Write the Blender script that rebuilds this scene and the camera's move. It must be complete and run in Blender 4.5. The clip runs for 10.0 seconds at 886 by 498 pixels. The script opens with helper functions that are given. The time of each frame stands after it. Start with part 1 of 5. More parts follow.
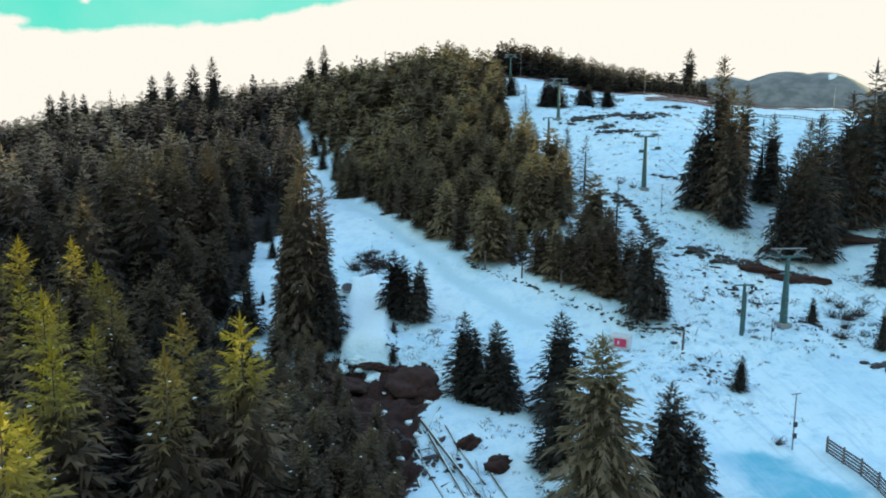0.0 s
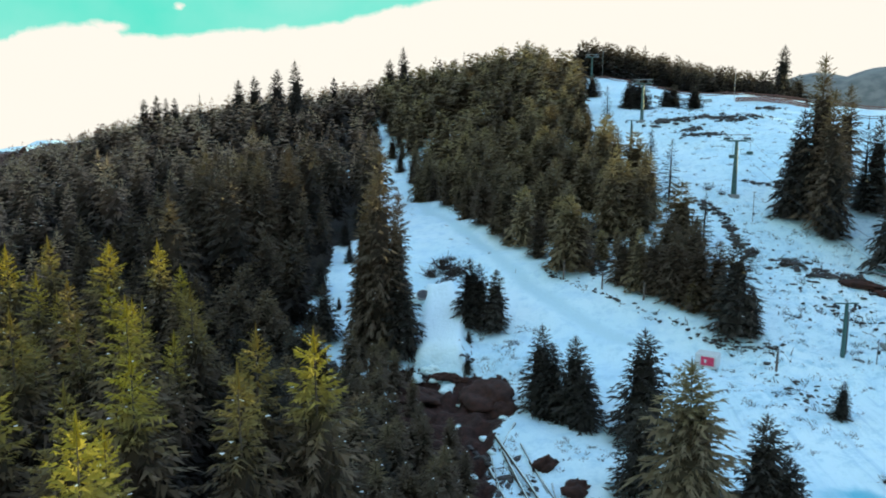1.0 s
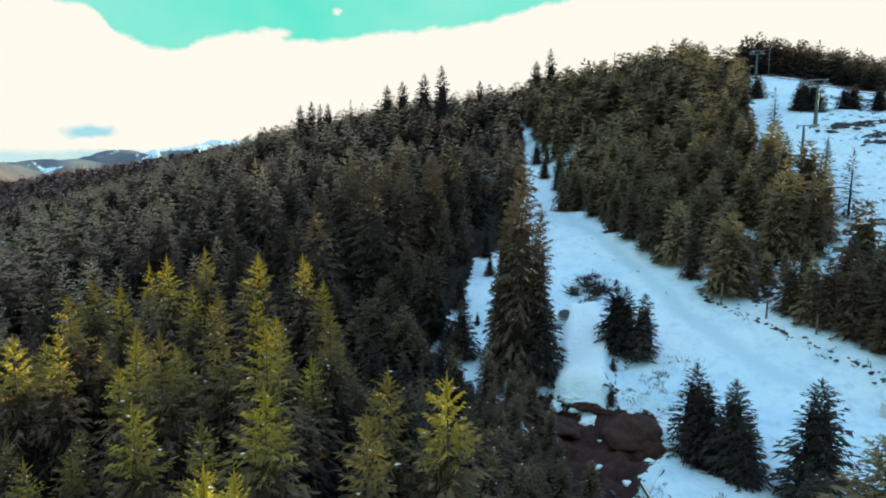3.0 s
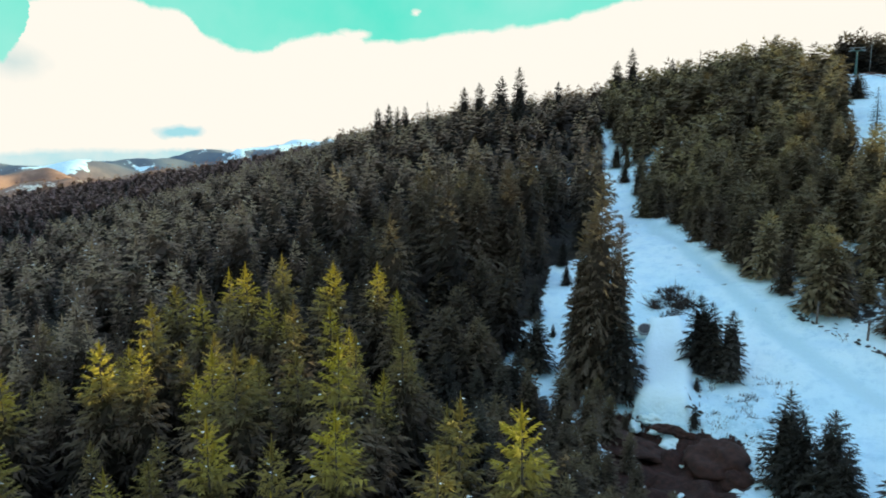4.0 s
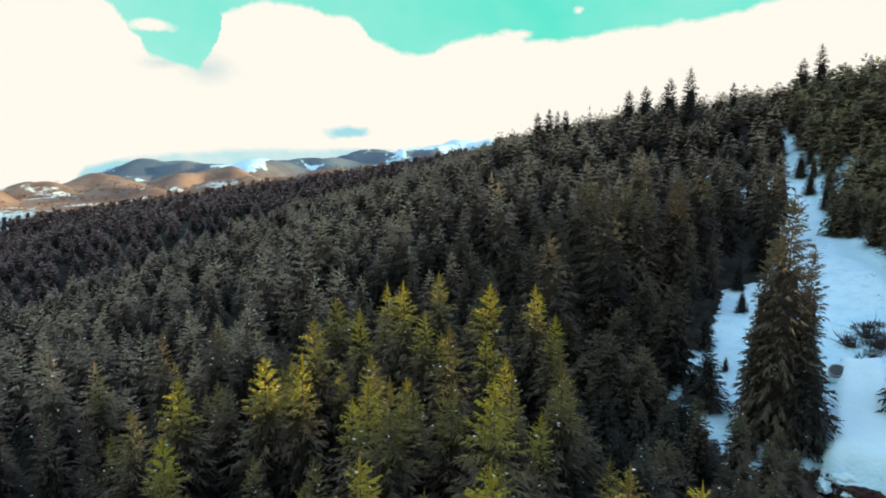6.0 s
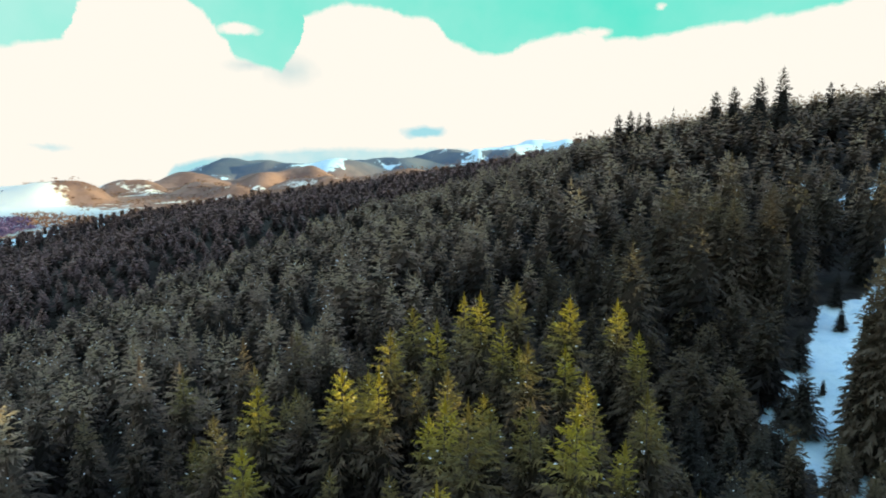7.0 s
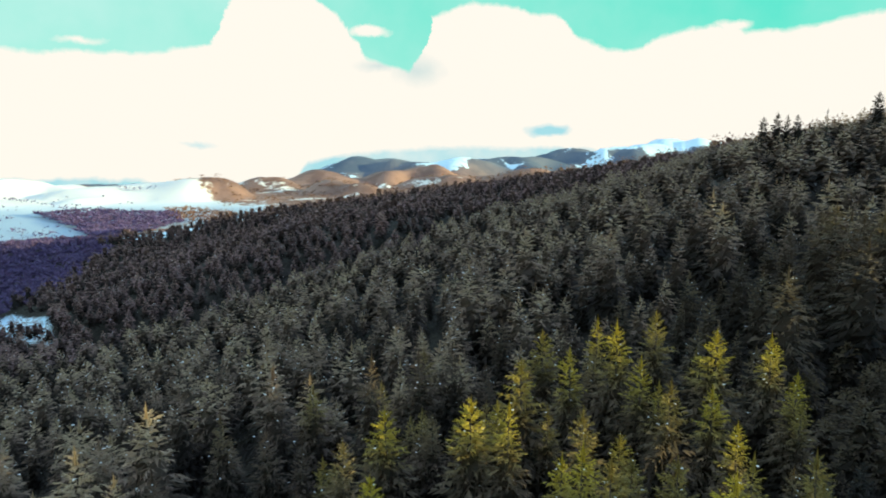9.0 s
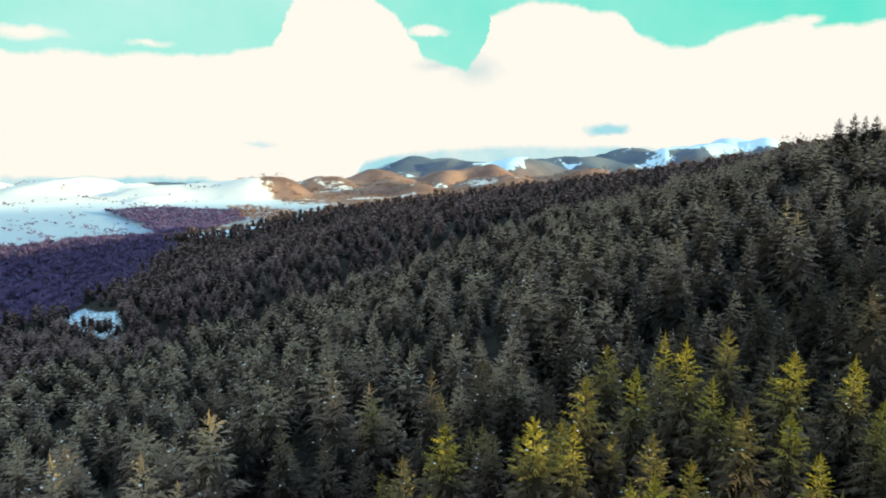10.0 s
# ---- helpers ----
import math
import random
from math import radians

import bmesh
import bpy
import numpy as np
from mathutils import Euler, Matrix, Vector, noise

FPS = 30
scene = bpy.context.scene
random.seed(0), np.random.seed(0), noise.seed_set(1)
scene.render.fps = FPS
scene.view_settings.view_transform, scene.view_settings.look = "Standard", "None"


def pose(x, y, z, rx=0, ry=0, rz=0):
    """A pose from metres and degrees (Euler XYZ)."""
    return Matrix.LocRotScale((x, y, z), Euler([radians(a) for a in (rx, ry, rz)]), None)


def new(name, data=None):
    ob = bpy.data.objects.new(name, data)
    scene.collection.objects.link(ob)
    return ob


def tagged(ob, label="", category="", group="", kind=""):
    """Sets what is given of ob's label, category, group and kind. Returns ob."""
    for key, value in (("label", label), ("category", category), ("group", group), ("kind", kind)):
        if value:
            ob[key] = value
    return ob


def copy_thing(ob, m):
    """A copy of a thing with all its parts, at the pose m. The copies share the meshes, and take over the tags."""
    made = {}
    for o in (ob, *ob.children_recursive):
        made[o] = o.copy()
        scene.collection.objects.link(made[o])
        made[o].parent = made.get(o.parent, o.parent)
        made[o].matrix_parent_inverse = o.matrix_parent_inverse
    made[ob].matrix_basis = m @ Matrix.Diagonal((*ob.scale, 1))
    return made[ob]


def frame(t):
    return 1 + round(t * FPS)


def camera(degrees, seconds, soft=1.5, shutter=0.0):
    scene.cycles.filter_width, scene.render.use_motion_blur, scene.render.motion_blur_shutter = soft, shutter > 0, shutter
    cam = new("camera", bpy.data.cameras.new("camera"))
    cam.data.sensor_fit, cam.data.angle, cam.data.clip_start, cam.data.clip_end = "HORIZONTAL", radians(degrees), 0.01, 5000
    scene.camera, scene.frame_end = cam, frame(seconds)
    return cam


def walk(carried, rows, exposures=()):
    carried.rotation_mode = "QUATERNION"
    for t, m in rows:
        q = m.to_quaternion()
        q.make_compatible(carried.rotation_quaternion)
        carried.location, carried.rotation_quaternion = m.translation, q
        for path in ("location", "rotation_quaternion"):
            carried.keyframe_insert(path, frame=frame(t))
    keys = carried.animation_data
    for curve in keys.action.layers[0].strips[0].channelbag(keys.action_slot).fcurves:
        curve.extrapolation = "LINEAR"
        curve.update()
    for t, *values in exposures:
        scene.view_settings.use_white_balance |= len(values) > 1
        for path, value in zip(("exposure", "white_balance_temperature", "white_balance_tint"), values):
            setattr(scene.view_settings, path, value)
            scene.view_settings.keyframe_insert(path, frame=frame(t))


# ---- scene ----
cam = camera(64.4, 10.0, soft=1.9)
METRES, EYE, TILT, LEAN, TURN = 20.0, 28.0, -8.3, -0.3, 0.0
ROWS = [
    (0.0, 0.0, 0.0, 0.0, 0.0, 0.0, -0.0),
    (0.5, -0.0048, 0.0432, 0.029, 3.09, -0.02, -0.41),
    (1.0, -0.0094, 0.0867, 0.0586, 6.17, -0.08, -0.85),
    (1.5, -0.0152, 0.1262, 0.0894, 9.12, -0.15, -1.25),
    (2.0, -0.0226, 0.1666, 0.12, 11.99, -0.25, -1.66),
    (2.5, -0.0325, 0.2076, 0.1504, 14.78, -0.38, -2.06),
    (4.0, -0.0776, 0.3196, 0.2463, 23.74, -0.88, -3.24),
    (4.5, -0.0996, 0.3509, 0.2772, 26.9, -1.07, -3.67),
    (5.0, -0.1245, 0.3813, 0.3065, 30.05, -1.28, -4.07),
    (5.5, -0.1526, 0.4073, 0.3363, 33.19, -1.52, -4.45),
    (7.0, -0.252, 0.4672, 0.4236, 42.37, -2.35, -5.54),
    (7.5, -0.2894, 0.4834, 0.4516, 45.22, -2.65, -5.85),
    (8.0, -0.327, 0.4948, 0.4799, 47.62, -2.92, -6.11),
    (8.5, -0.3665, 0.5033, 0.5077, 49.97, -3.2, -6.36),
    (9.0, -0.4068, 0.5099, 0.5353, 52.29, -3.51, -6.58),
    (9.5, -0.4477, 0.5148, 0.5622, 54.58, -3.79, -6.78),
    (10.0, -0.4889, 0.5166, 0.5891, 56.87, -4.1, -6.96),
]
walk(cam, [(t, pose(0, 0, EYE, TILT, LEAN, TURN) @ pose(METRES * x, METRES * y, METRES * z, 90 + pitch, roll, yaw)) for t, x, y, z, yaw, pitch, roll in ROWS],
     exposures=[(0.0, 0.88), (10.0, 0.88)])

# ---- world, sun, exposure ----
SUN_YAW, SUN_UP = -52.0, 9.2  # degrees to the left of +y, degrees above the horizon
world = bpy.data.worlds.new("sky")
scene.world = world
world.use_nodes = True
wt = world.node_tree
wt.nodes.clear()


def wmath(op, a, b=None, clamp=False):
    n = wt.nodes.new("ShaderNodeMath")
    n.operation, n.use_clamp = op, clamp
    for i, v in enumerate((a, b)):
        if v is None:
            continue
        if isinstance(v, (int, float)):
            n.inputs[i].default_value = v
        else:
            wt.links.new(v, n.inputs[i])
    return n.outputs[0]


def wmix(fac, a, b):
    n = wt.nodes.new("ShaderNodeMix")
    n.data_type = "RGBA"
    for i, v in ((0, fac), (6, a), (7, b)):
        if isinstance(v, (tuple, float, int)):
            n.inputs[i].default_value = v
        else:
            wt.links.new(v, n.inputs[i])
    return n.outputs[2]


sky = wt.nodes.new("ShaderNodeTexSky")
sky.sky_type, sky.sun_disc = "NISHITA", False
sky.sun_elevation, sky.sun_rotation = radians(SUN_UP), radians(-SUN_YAW)
sky.altitude, sky.air_density, sky.dust_density, sky.ozone_density = 1300, 1.0, 0.6, 2.5
coord = wt.nodes.new("ShaderNodeTexCoord")
sep = wt.nodes.new("ShaderNodeSeparateXYZ")
wt.links.new(coord.outputs["Generated"], sep.inputs[0])
up = wmath("MULTIPLY", wmath("ARCSINE", sep.outputs[2]), 180 / math.pi)
yaw = wmath("MULTIPLY", wmath("ARCTAN2", wmath("MULTIPLY", sep.outputs[0], -1.0), sep.outputs[1]), 180 / math.pi)


def wramp(value, table):
    """A curve over the yaw from -40 to 100 degrees, by heights in degrees from -10 to 20."""
    ramp = wt.nodes.new("ShaderNodeValToRGB")
    stops = ramp.color_ramp.elements
    while len(stops) < len(table):
        stops.new(0.5)
    for e, (a, h) in zip(stops, table):
        e.position = (a + 40) / 140
        e.color = ((h + 10) / 30, (h + 10) / 30, (h + 10) / 30, 1)
    wt.links.new(wmath("DIVIDE", wmath("ADD", value, 40.0), 140.0, True), ramp.inputs[0])
    return wmath("SUBTRACT", wmath("MULTIPLY", ramp.outputs[0], 30.0), 10.0)


def wnoise(scale, detail, rough=0.55):
    n = wt.nodes.new("ShaderNodeTexNoise")
    n.inputs["Scale"].default_value, n.inputs["Detail"].default_value, n.inputs["Roughness"].default_value = scale, detail, rough
    wt.links.new(coord.outputs["Generated"], n.inputs["Vector"])
    return wmath("SUBTRACT", n.outputs[0], 0.5)


def wpuff(a, h, wide, tall, soft):
    """A small lens of cloud at that yaw and height."""
    dx, dy = wmath("DIVIDE", wmath("SUBTRACT", ruffled_yaw, a), wide), wmath("DIVIDE", wmath("SUBTRACT", ruffled_up, h), tall)
    d = wmath("SQRT", wmath("ADD", wmath("MULTIPLY", dx, dx), wmath("MULTIPLY", dy, dy)))
    return wmath("MULTIPLY", wmath("SUBTRACT", 1.0, d), soft, True)


# the cloud bank's upper edge, and the upper edge of the clear strip low over the far hills
CLOUD_EDGE = [(-40, 16), (0, 12.3), (8, 11.0), (15, 9.2), (23, 8.5), (26, 7.9), (30, 7.7), (31, 8.2), (34, 8.3), (36, 7.6), (37.2, 6.8), (40, 6.9), (42, 7.8), (43.8, 9.4), (46, 9.7), (47, 10.2), (50.5, 10.4), (53.6, 9.4), (54.1, 6.4), (55, 5.2),
              (56.6, 5.7), (58.6, 6.3), (60, 8.4), (62, 10.3), (65, 12.0), (68.6, 10.8), (69.6, 8.6), (70, 7.0), (74, 6.3), (88, 5.8), (100, 6.5)]
STRIP_EDGE = [(-40, -9), (32, -9), (38, -0.6), (46, -0.4), (54, -0.4), (60, -1.0), (63.5, -1.6), (65, -4.0), (73, -4.0), (76, -2.8), (90, -2.5), (100, -2.5)]
ruffled_yaw = wmath("ADD", yaw, wmath("MULTIPLY", wnoise(22.0, 5.0, 0.6), 2.6))
ruffled_up = wmath("ADD", up, wmath("MULTIPLY", wnoise(30.0, 6.0, 0.6), 1.1))
bank = wmath("ADD", wmath("MULTIPLY", wmath("SUBTRACT", wramp(ruffled_yaw, CLOUD_EDGE), ruffled_up), 2.6), 0.5, True)
for puff in ((58.4, 8.3, 1.9, 0.55, 2.2), (87.0, 7.1, 3.4, 0.6, 1.6), (79.0, 6.9, 1.6, 0.35, 1.2), (31.0, 8.2, 1.6, 0.6, 1.6), (26.0, 10.0, 0.5, 0.35, 1.2)):
    bank = wmath("MAXIMUM", bank, wpuff(*puff))
grey = wmath("MAXIMUM", wpuff(54.6, 5.4, 2.4, 1.5, 1.0), wpuff(57.6, 5.7, 2.2, 0.6, 1.0))
strip = wmath("MULTIPLY", wmath("SUBTRACT", wramp(yaw, STRIP_EDGE), ruffled_up), 2.4, True)
strip = wmath("MULTIPLY", strip, wmath("ADD", wmath("MULTIPLY", wnoise(9.0, 4.0), 2.2), 0.85, True), True)
strip = wmath("MAXIMUM", strip, wmath("MAXIMUM", wpuff(44.2, 0.75, 2.0, 0.55, 1.8), wpuff(71.5, -0.4, 1.6, 0.3, 0.6)))
veil = wmath("ADD", wmath("MULTIPLY", wnoise(5.0, 5.0), 1.0), wmath("ADD", wmath("MULTIPLY", wmath("SUBTRACT", yaw, 40.0), 0.009, True), 0.2), True)
clear = wmix(wmath("MULTIPLY", wmath("SUBTRACT", up, 12.0), 1 / 30.0, True), (0.11, 0.88, 0.66, 1), (0.76, 1.10, 1.78, 1))
clear = wmix(veil, clear, (0.72, 1.0, 0.92, 1))
tinted = wt.nodes.new("ShaderNodeMix")
tinted.data_type, tinted.blend_type = "RGBA", "MIX"
tinted.inputs[0].default_value = 0.12
air = wt.nodes.new("ShaderNodeVectorMath")
air.operation = "SCALE"
air.inputs[3].default_value = 0.10
wt.links.new(sky.outputs[0], air.inputs[0])
wt.links.new(clear, tinted.inputs[6])
wt.links.new(air.outputs[0], tinted.inputs[7])
low = wmix(wmath("MULTIPLY", strip, 0.85), (1.0, 0.95, 0.85, 1), (0.28, 0.70, 0.80, 1))
low = wmix(wmath("MULTIPLY", grey, 0.6), low, (0.44, 0.66, 0.68, 1))
sky_colour = wmix(bank, tinted.outputs[2], low)
back = wt.nodes.new("ShaderNodeBackground")
back.inputs[1].default_value = 0.55
wt.links.new(sky_colour, back.inputs[0])
wout = wt.nodes.new("ShaderNodeOutputWorld")
wt.links.new(back.outputs[0], wout.inputs[0])

sun = new("sun", bpy.data.lights.new("sun", "SUN"))
sun.data.energy, sun.data.angle, sun.data.color = 5.0, radians(0.6), (1.0, 0.90, 0.42)
SUN_WAY = Vector((-math.sin(radians(SUN_YAW)) * math.cos(radians(SUN_UP)), math.cos(radians(SUN_YAW)) * math.cos(radians(SUN_UP)), math.sin(radians(SUN_UP))))
sun.matrix_world = Matrix.Translation((0, 0, 200)) @ SUN_WAY.to_track_quat("Z", "Y").to_matrix().to_4x4()


# ---- materials ----
class Nodes:
    """A short way to write node materials."""

    def __init__(self, name):
        self.material = bpy.data.materials.new(name)
        self.material.use_nodes = True
        self.tree = self.material.node_tree
        self.bsdf = self.tree.nodes["Principled BSDF"]
        self.out = self.tree.nodes["Material Output"]

    def put(self, value, socket):
        if isinstance(value, (int, float, tuple)):
            socket.default_value = value
        else:
            self.tree.links.new(value, socket)

    def set(self, **values):
        for k, v in values.items():
            self.put(v, self.bsdf.inputs[k.replace("_", " ")])

    def math(self, op, a, b=0.0, clamp=False):
        n = self.tree.nodes.new("ShaderNodeMath")
        n.operation, n.use_clamp = op, clamp
        self.put(a, n.inputs[0])
        self.put(b, n.inputs[1])
        return n.outputs[0]

    def mix(self, fac, a, b, blend="MIX"):
        n = self.tree.nodes.new("ShaderNodeMix")
        n.data_type, n.blend_type = "RGBA", blend
        self.put(fac, n.inputs[0])
        self.put(a, n.inputs[6])
        self.put(b, n.inputs[7])
        return n.outputs[2]

    def coords(self, kind="Object", scale=None):
        n = self.tree.nodes.new("ShaderNodeTexCoord")
        if scale is None:
            return n.outputs[kind]
        m = self.tree.nodes.new("ShaderNodeMapping")
        m.inputs[3].default_value = scale
        self.tree.links.new(n.outputs[kind], m.inputs[0])
        return m.outputs[0]

    def noise(self, vector, scale, detail=4.0, rough=0.55):
        n = self.tree.nodes.new("ShaderNodeTexNoise")
        self.tree.links.new(vector, n.inputs["Vector"])
        n.inputs["Scale"].default_value, n.inputs["Detail"].default_value, n.inputs["Roughness"].default_value = scale, detail, rough
        return n.outputs[0]

    def step(self, value, a, b):
        n = self.tree.nodes.new("ShaderNodeMapRange")
        n.interpolation_type = "SMOOTHSTEP"
        self.put(value, n.inputs[0])
        self.put(a, n.inputs[1])
        self.put(b, n.inputs[2])
        return n.outputs[0]

    def attr(self, name):
        n = self.tree.nodes.new("ShaderNodeAttribute")
        n.attribute_name = name
        return n.outputs["Fac"]

    def object_random(self):
        return self.tree.nodes.new("ShaderNodeObjectInfo").outputs["Random"]

    def island_random(self):
        return self.tree.nodes.new("ShaderNodeNewGeometry").outputs["Random Per Island"]

    def bump(self, height, strength, distance):
        n = self.tree.nodes.new("ShaderNodeBump")
        n.inputs["Strength"].default_value, n.inputs["Distance"].default_value = strength, distance
        self.tree.links.new(height, n.inputs["Height"])
        self.tree.links.new(n.outputs[0], self.bsdf.inputs["Normal"])


def rgb(r, g, b):
    return (r, g, b, 1.0)


def ground_material():
    n = Nodes("snow_and_soil")
    p = n.coords()
    fine, mid, wide = n.noise(p, 2.2, 6), n.noise(p, 0.35, 5), n.noise(p, 0.05, 4)
    snow = n.mix(n.step(wide, 0.35, 0.7), rgb(0.58, 0.80, 0.92), rgb(0.70, 0.87, 0.96))
    snow = n.mix(n.math("MULTIPLY", n.step(mid, 0.45, 0.75), 0.4), snow, rgb(0.46, 0.69, 0.90))
    snow = n.mix(n.step(n.math("ADD", n.attr("ice"), n.math("MULTIPLY", n.math("SUBTRACT", mid, 0.5), 1.2)), 0.3, 0.9), snow, rgb(0.15, 0.50, 0.66))
    lines = n.tree.nodes.new("ShaderNodeMapping")
    lines.inputs[2].default_value = (0, 0, radians(24))
    lines.inputs[3].default_value = (2.2, 0.05, 1.0)
    n.tree.links.new(p, lines.inputs[0])
    ruts = n.noise(lines.outputs[0], 1.0, 4, 0.6)
    snow = n.mix(n.math("MULTIPLY", n.step(ruts, 0.5, 0.68), n.math("MULTIPLY", n.attr("groomed"), 0.55)), snow, rgb(0.42, 0.62, 0.78))
    snow = n.mix(n.math("MULTIPLY", n.step(n.noise(p, 0.14, 4, 0.6), 0.5, 0.66), 0.55), snow, rgb(0.48, 0.70, 0.86))
    blots = n.step(n.noise(p, 0.7, 7, 0.78), 0.48, 0.66)
    snow = n.mix(n.math("MULTIPLY", blots, n.math("ADD", n.math("MULTIPLY", n.attr("rough"), 0.4), 0.45)), snow, rgb(0.34, 0.58, 0.72))
    # shade over the far fields, painted into the snow as blue-grey
    snow = n.mix(n.math("MULTIPLY", n.attr("field_shade"), 0.9), snow, rgb(0.31, 0.42, 0.52))
    # cream sunlight on the snow farther out, put into its colour
    snow = n.mix(n.math("MULTIPLY", n.attr("sunlit_snow"), 0.9), snow, rgb(0.86, 0.80, 0.70))
    snow = n.mix(n.math("MULTIPLY", n.attr("packed"), 0.85), snow, rgb(0.74, 0.89, 0.96))
    worn = n.mix(n.step(n.attr("track"), 0.3, 1.0), snow, rgb(0.50, 0.71, 0.82))
    soil = n.mix(n.step(fine, 0.35, 0.7), rgb(0.018, 0.007, 0.005), rgb(0.050, 0.018, 0.013))
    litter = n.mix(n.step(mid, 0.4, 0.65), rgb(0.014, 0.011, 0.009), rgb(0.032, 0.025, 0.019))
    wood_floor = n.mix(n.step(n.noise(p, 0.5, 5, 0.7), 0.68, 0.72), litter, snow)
    bare = n.mix(n.step(n.noise(p, 0.012, 6, 0.6), 0.4, 0.6), rgb(0.19, 0.105, 0.080), rgb(0.30, 0.175, 0.130))
    # distance haze painted bluish into the farthest hills' colour
    bare = n.mix(n.attr("ridge_haze"), bare, n.mix(n.step(n.noise(p, 0.006, 6, 0.6), 0.35, 0.65), rgb(0.075, 0.105, 0.150), rgb(0.13, 0.15, 0.18)))
    bare = n.mix(n.attr("east"), bare, n.mix(n.step(n.noise(p, 0.03, 6, 0.6), 0.35, 0.65), rgb(0.13, 0.14, 0.14), rgb(0.22, 0.22, 0.21)))
    ragged = n.math("MULTIPLY", n.math("SUBTRACT", n.noise(p, 0.9, 6, 0.65), 0.5), 1.6)
    far_ragged = n.math("MULTIPLY", n.math("SUBTRACT", n.noise(p, 0.02, 6, 0.65), 0.5), 1.3)
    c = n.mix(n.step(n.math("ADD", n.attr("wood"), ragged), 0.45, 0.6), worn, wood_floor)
    c = n.mix(n.step(n.math("ADD", n.attr("far_wood"), far_ragged), 0.44, 0.56), c, bare)
    c = n.mix(n.step(n.math("ADD", n.attr("soil"), ragged), 0.45, 0.58), c, soil)
    specks = n.math("MULTIPLY", n.step(n.noise(p, 0.9, 6, 0.78), 0.59, 0.64), n.attr("rough"))
    c = n.mix(specks, c, rgb(0.045, 0.035, 0.030))
    crumbs = n.math("MULTIPLY", n.step(n.noise(p, 2.2, 5, 0.75), n.math("SUBTRACT", 0.70, n.math("MULTIPLY", n.attr("rough"), 0.05)), n.math("SUBTRACT", 0.74, n.math("MULTIPLY", n.attr("rough"), 0.05))), n.step(n.noise(p, 0.22, 3, 0.6), 0.42, 0.56))
    c = n.mix(n.math("MULTIPLY", crumbs, n.math("SUBTRACT", 0.85, n.attr("field_shade"), True)), c, rgb(0.07, 0.06, 0.055))
    n.set(Base_Color=c, Roughness=0.75)
    n.bsdf.inputs["Specular IOR Level"].default_value = 0.25
    n.bump(n.math("ADD", n.math("MULTIPLY", fine, 0.45), n.math("ADD", mid, n.math("MULTIPLY", ruts, n.math("MULTIPLY", n.attr("groomed"), 0.5)))), 0.7, 0.5)
    return n.material


def needle_material(name, dark, light, tip, per_object, least=0.1, most=0.9, dead=0.0):
    n = Nodes(name)
    rnd = n.object_random() if per_object else n.attr("tone")
    twig = n.island_random()
    c = n.mix(rnd, dark, light)
    # the tip colour paints light into the crown's upper part
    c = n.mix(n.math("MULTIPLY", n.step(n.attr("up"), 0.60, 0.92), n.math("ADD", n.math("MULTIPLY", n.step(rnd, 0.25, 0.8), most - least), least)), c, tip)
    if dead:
        # shade between dense trees, painted near-black onto boughs below height `dead`
        lit_bough = n.step(n.math("ADD", n.attr("up"), n.math("MULTIPLY", rnd, 0.1)), dead - 0.22, dead + 0.2)
        c = n.mix(lit_bough, rgb(0.019, 0.014, 0.012), c)
    # shade inside the crown painted in: darker near the trunk and on the core
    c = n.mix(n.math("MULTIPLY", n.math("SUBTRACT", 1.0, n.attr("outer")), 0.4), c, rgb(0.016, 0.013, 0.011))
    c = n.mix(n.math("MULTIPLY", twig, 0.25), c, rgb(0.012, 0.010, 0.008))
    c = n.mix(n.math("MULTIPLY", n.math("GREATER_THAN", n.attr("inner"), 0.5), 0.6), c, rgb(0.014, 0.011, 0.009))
    c = n.mix(n.math("GREATER_THAN", n.attr("inner"), 1.5), c, rgb(0.8, 0.82, 0.84))
    n.set(Base_Color=c, Roughness=0.7)
    n.bsdf.inputs["Specular IOR Level"].default_value = 0.2
    thin = n.tree.nodes.new("ShaderNodeBsdfTranslucent")
    n.put(n.mix(0.12, c, tip), thin.inputs[0])
    both = n.tree.nodes.new("ShaderNodeMixShader")
    both.inputs[0].default_value = 0.15
    n.tree.links.new(n.bsdf.outputs[0], both.inputs[1])
    n.tree.links.new(thin.outputs[0], both.inputs[2])
    n.tree.links.new(both.outputs[0], n.out.inputs[0])
    return n.material


def plain_material(name, a, b, scale, rough=0.7, metal=0.0, stretch=None, relief=0.0):
    """Two mixed tones with grain at two scales."""
    n = Nodes(name)
    p = n.coords("Object", stretch)
    g = n.noise(p, scale, 6)
    w = n.noise(p, scale * 0.15, 3)
    c = n.mix(n.step(g, 0.3, 0.7), a, b)
    c = n.mix(n.math("MULTIPLY", n.step(w, 0.45, 0.75), 0.4), c, rgb(*[v * 0.55 for v in a[:3]]))
    c = n.mix(n.math("MULTIPLY", n.object_random(), 0.3), c, a)
    n.set(Base_Color=c, Roughness=rough, Metallic=metal)
    if relief:
        n.bump(g, 0.6, relief)
    return n.material


GROUND = ground_material()
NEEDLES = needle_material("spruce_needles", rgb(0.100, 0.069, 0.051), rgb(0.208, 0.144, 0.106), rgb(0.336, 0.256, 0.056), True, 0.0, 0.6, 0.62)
# lit copy of the needles above, low sun painted stronger into the tops
NEEDLES_SUNLIT = needle_material("sunlit_spruce_needles", rgb(0.096, 0.067, 0.044), rgb(0.178, 0.127, 0.084), rgb(0.410, 0.321, 0.034), True, 0.35, 1.0, 0.55)
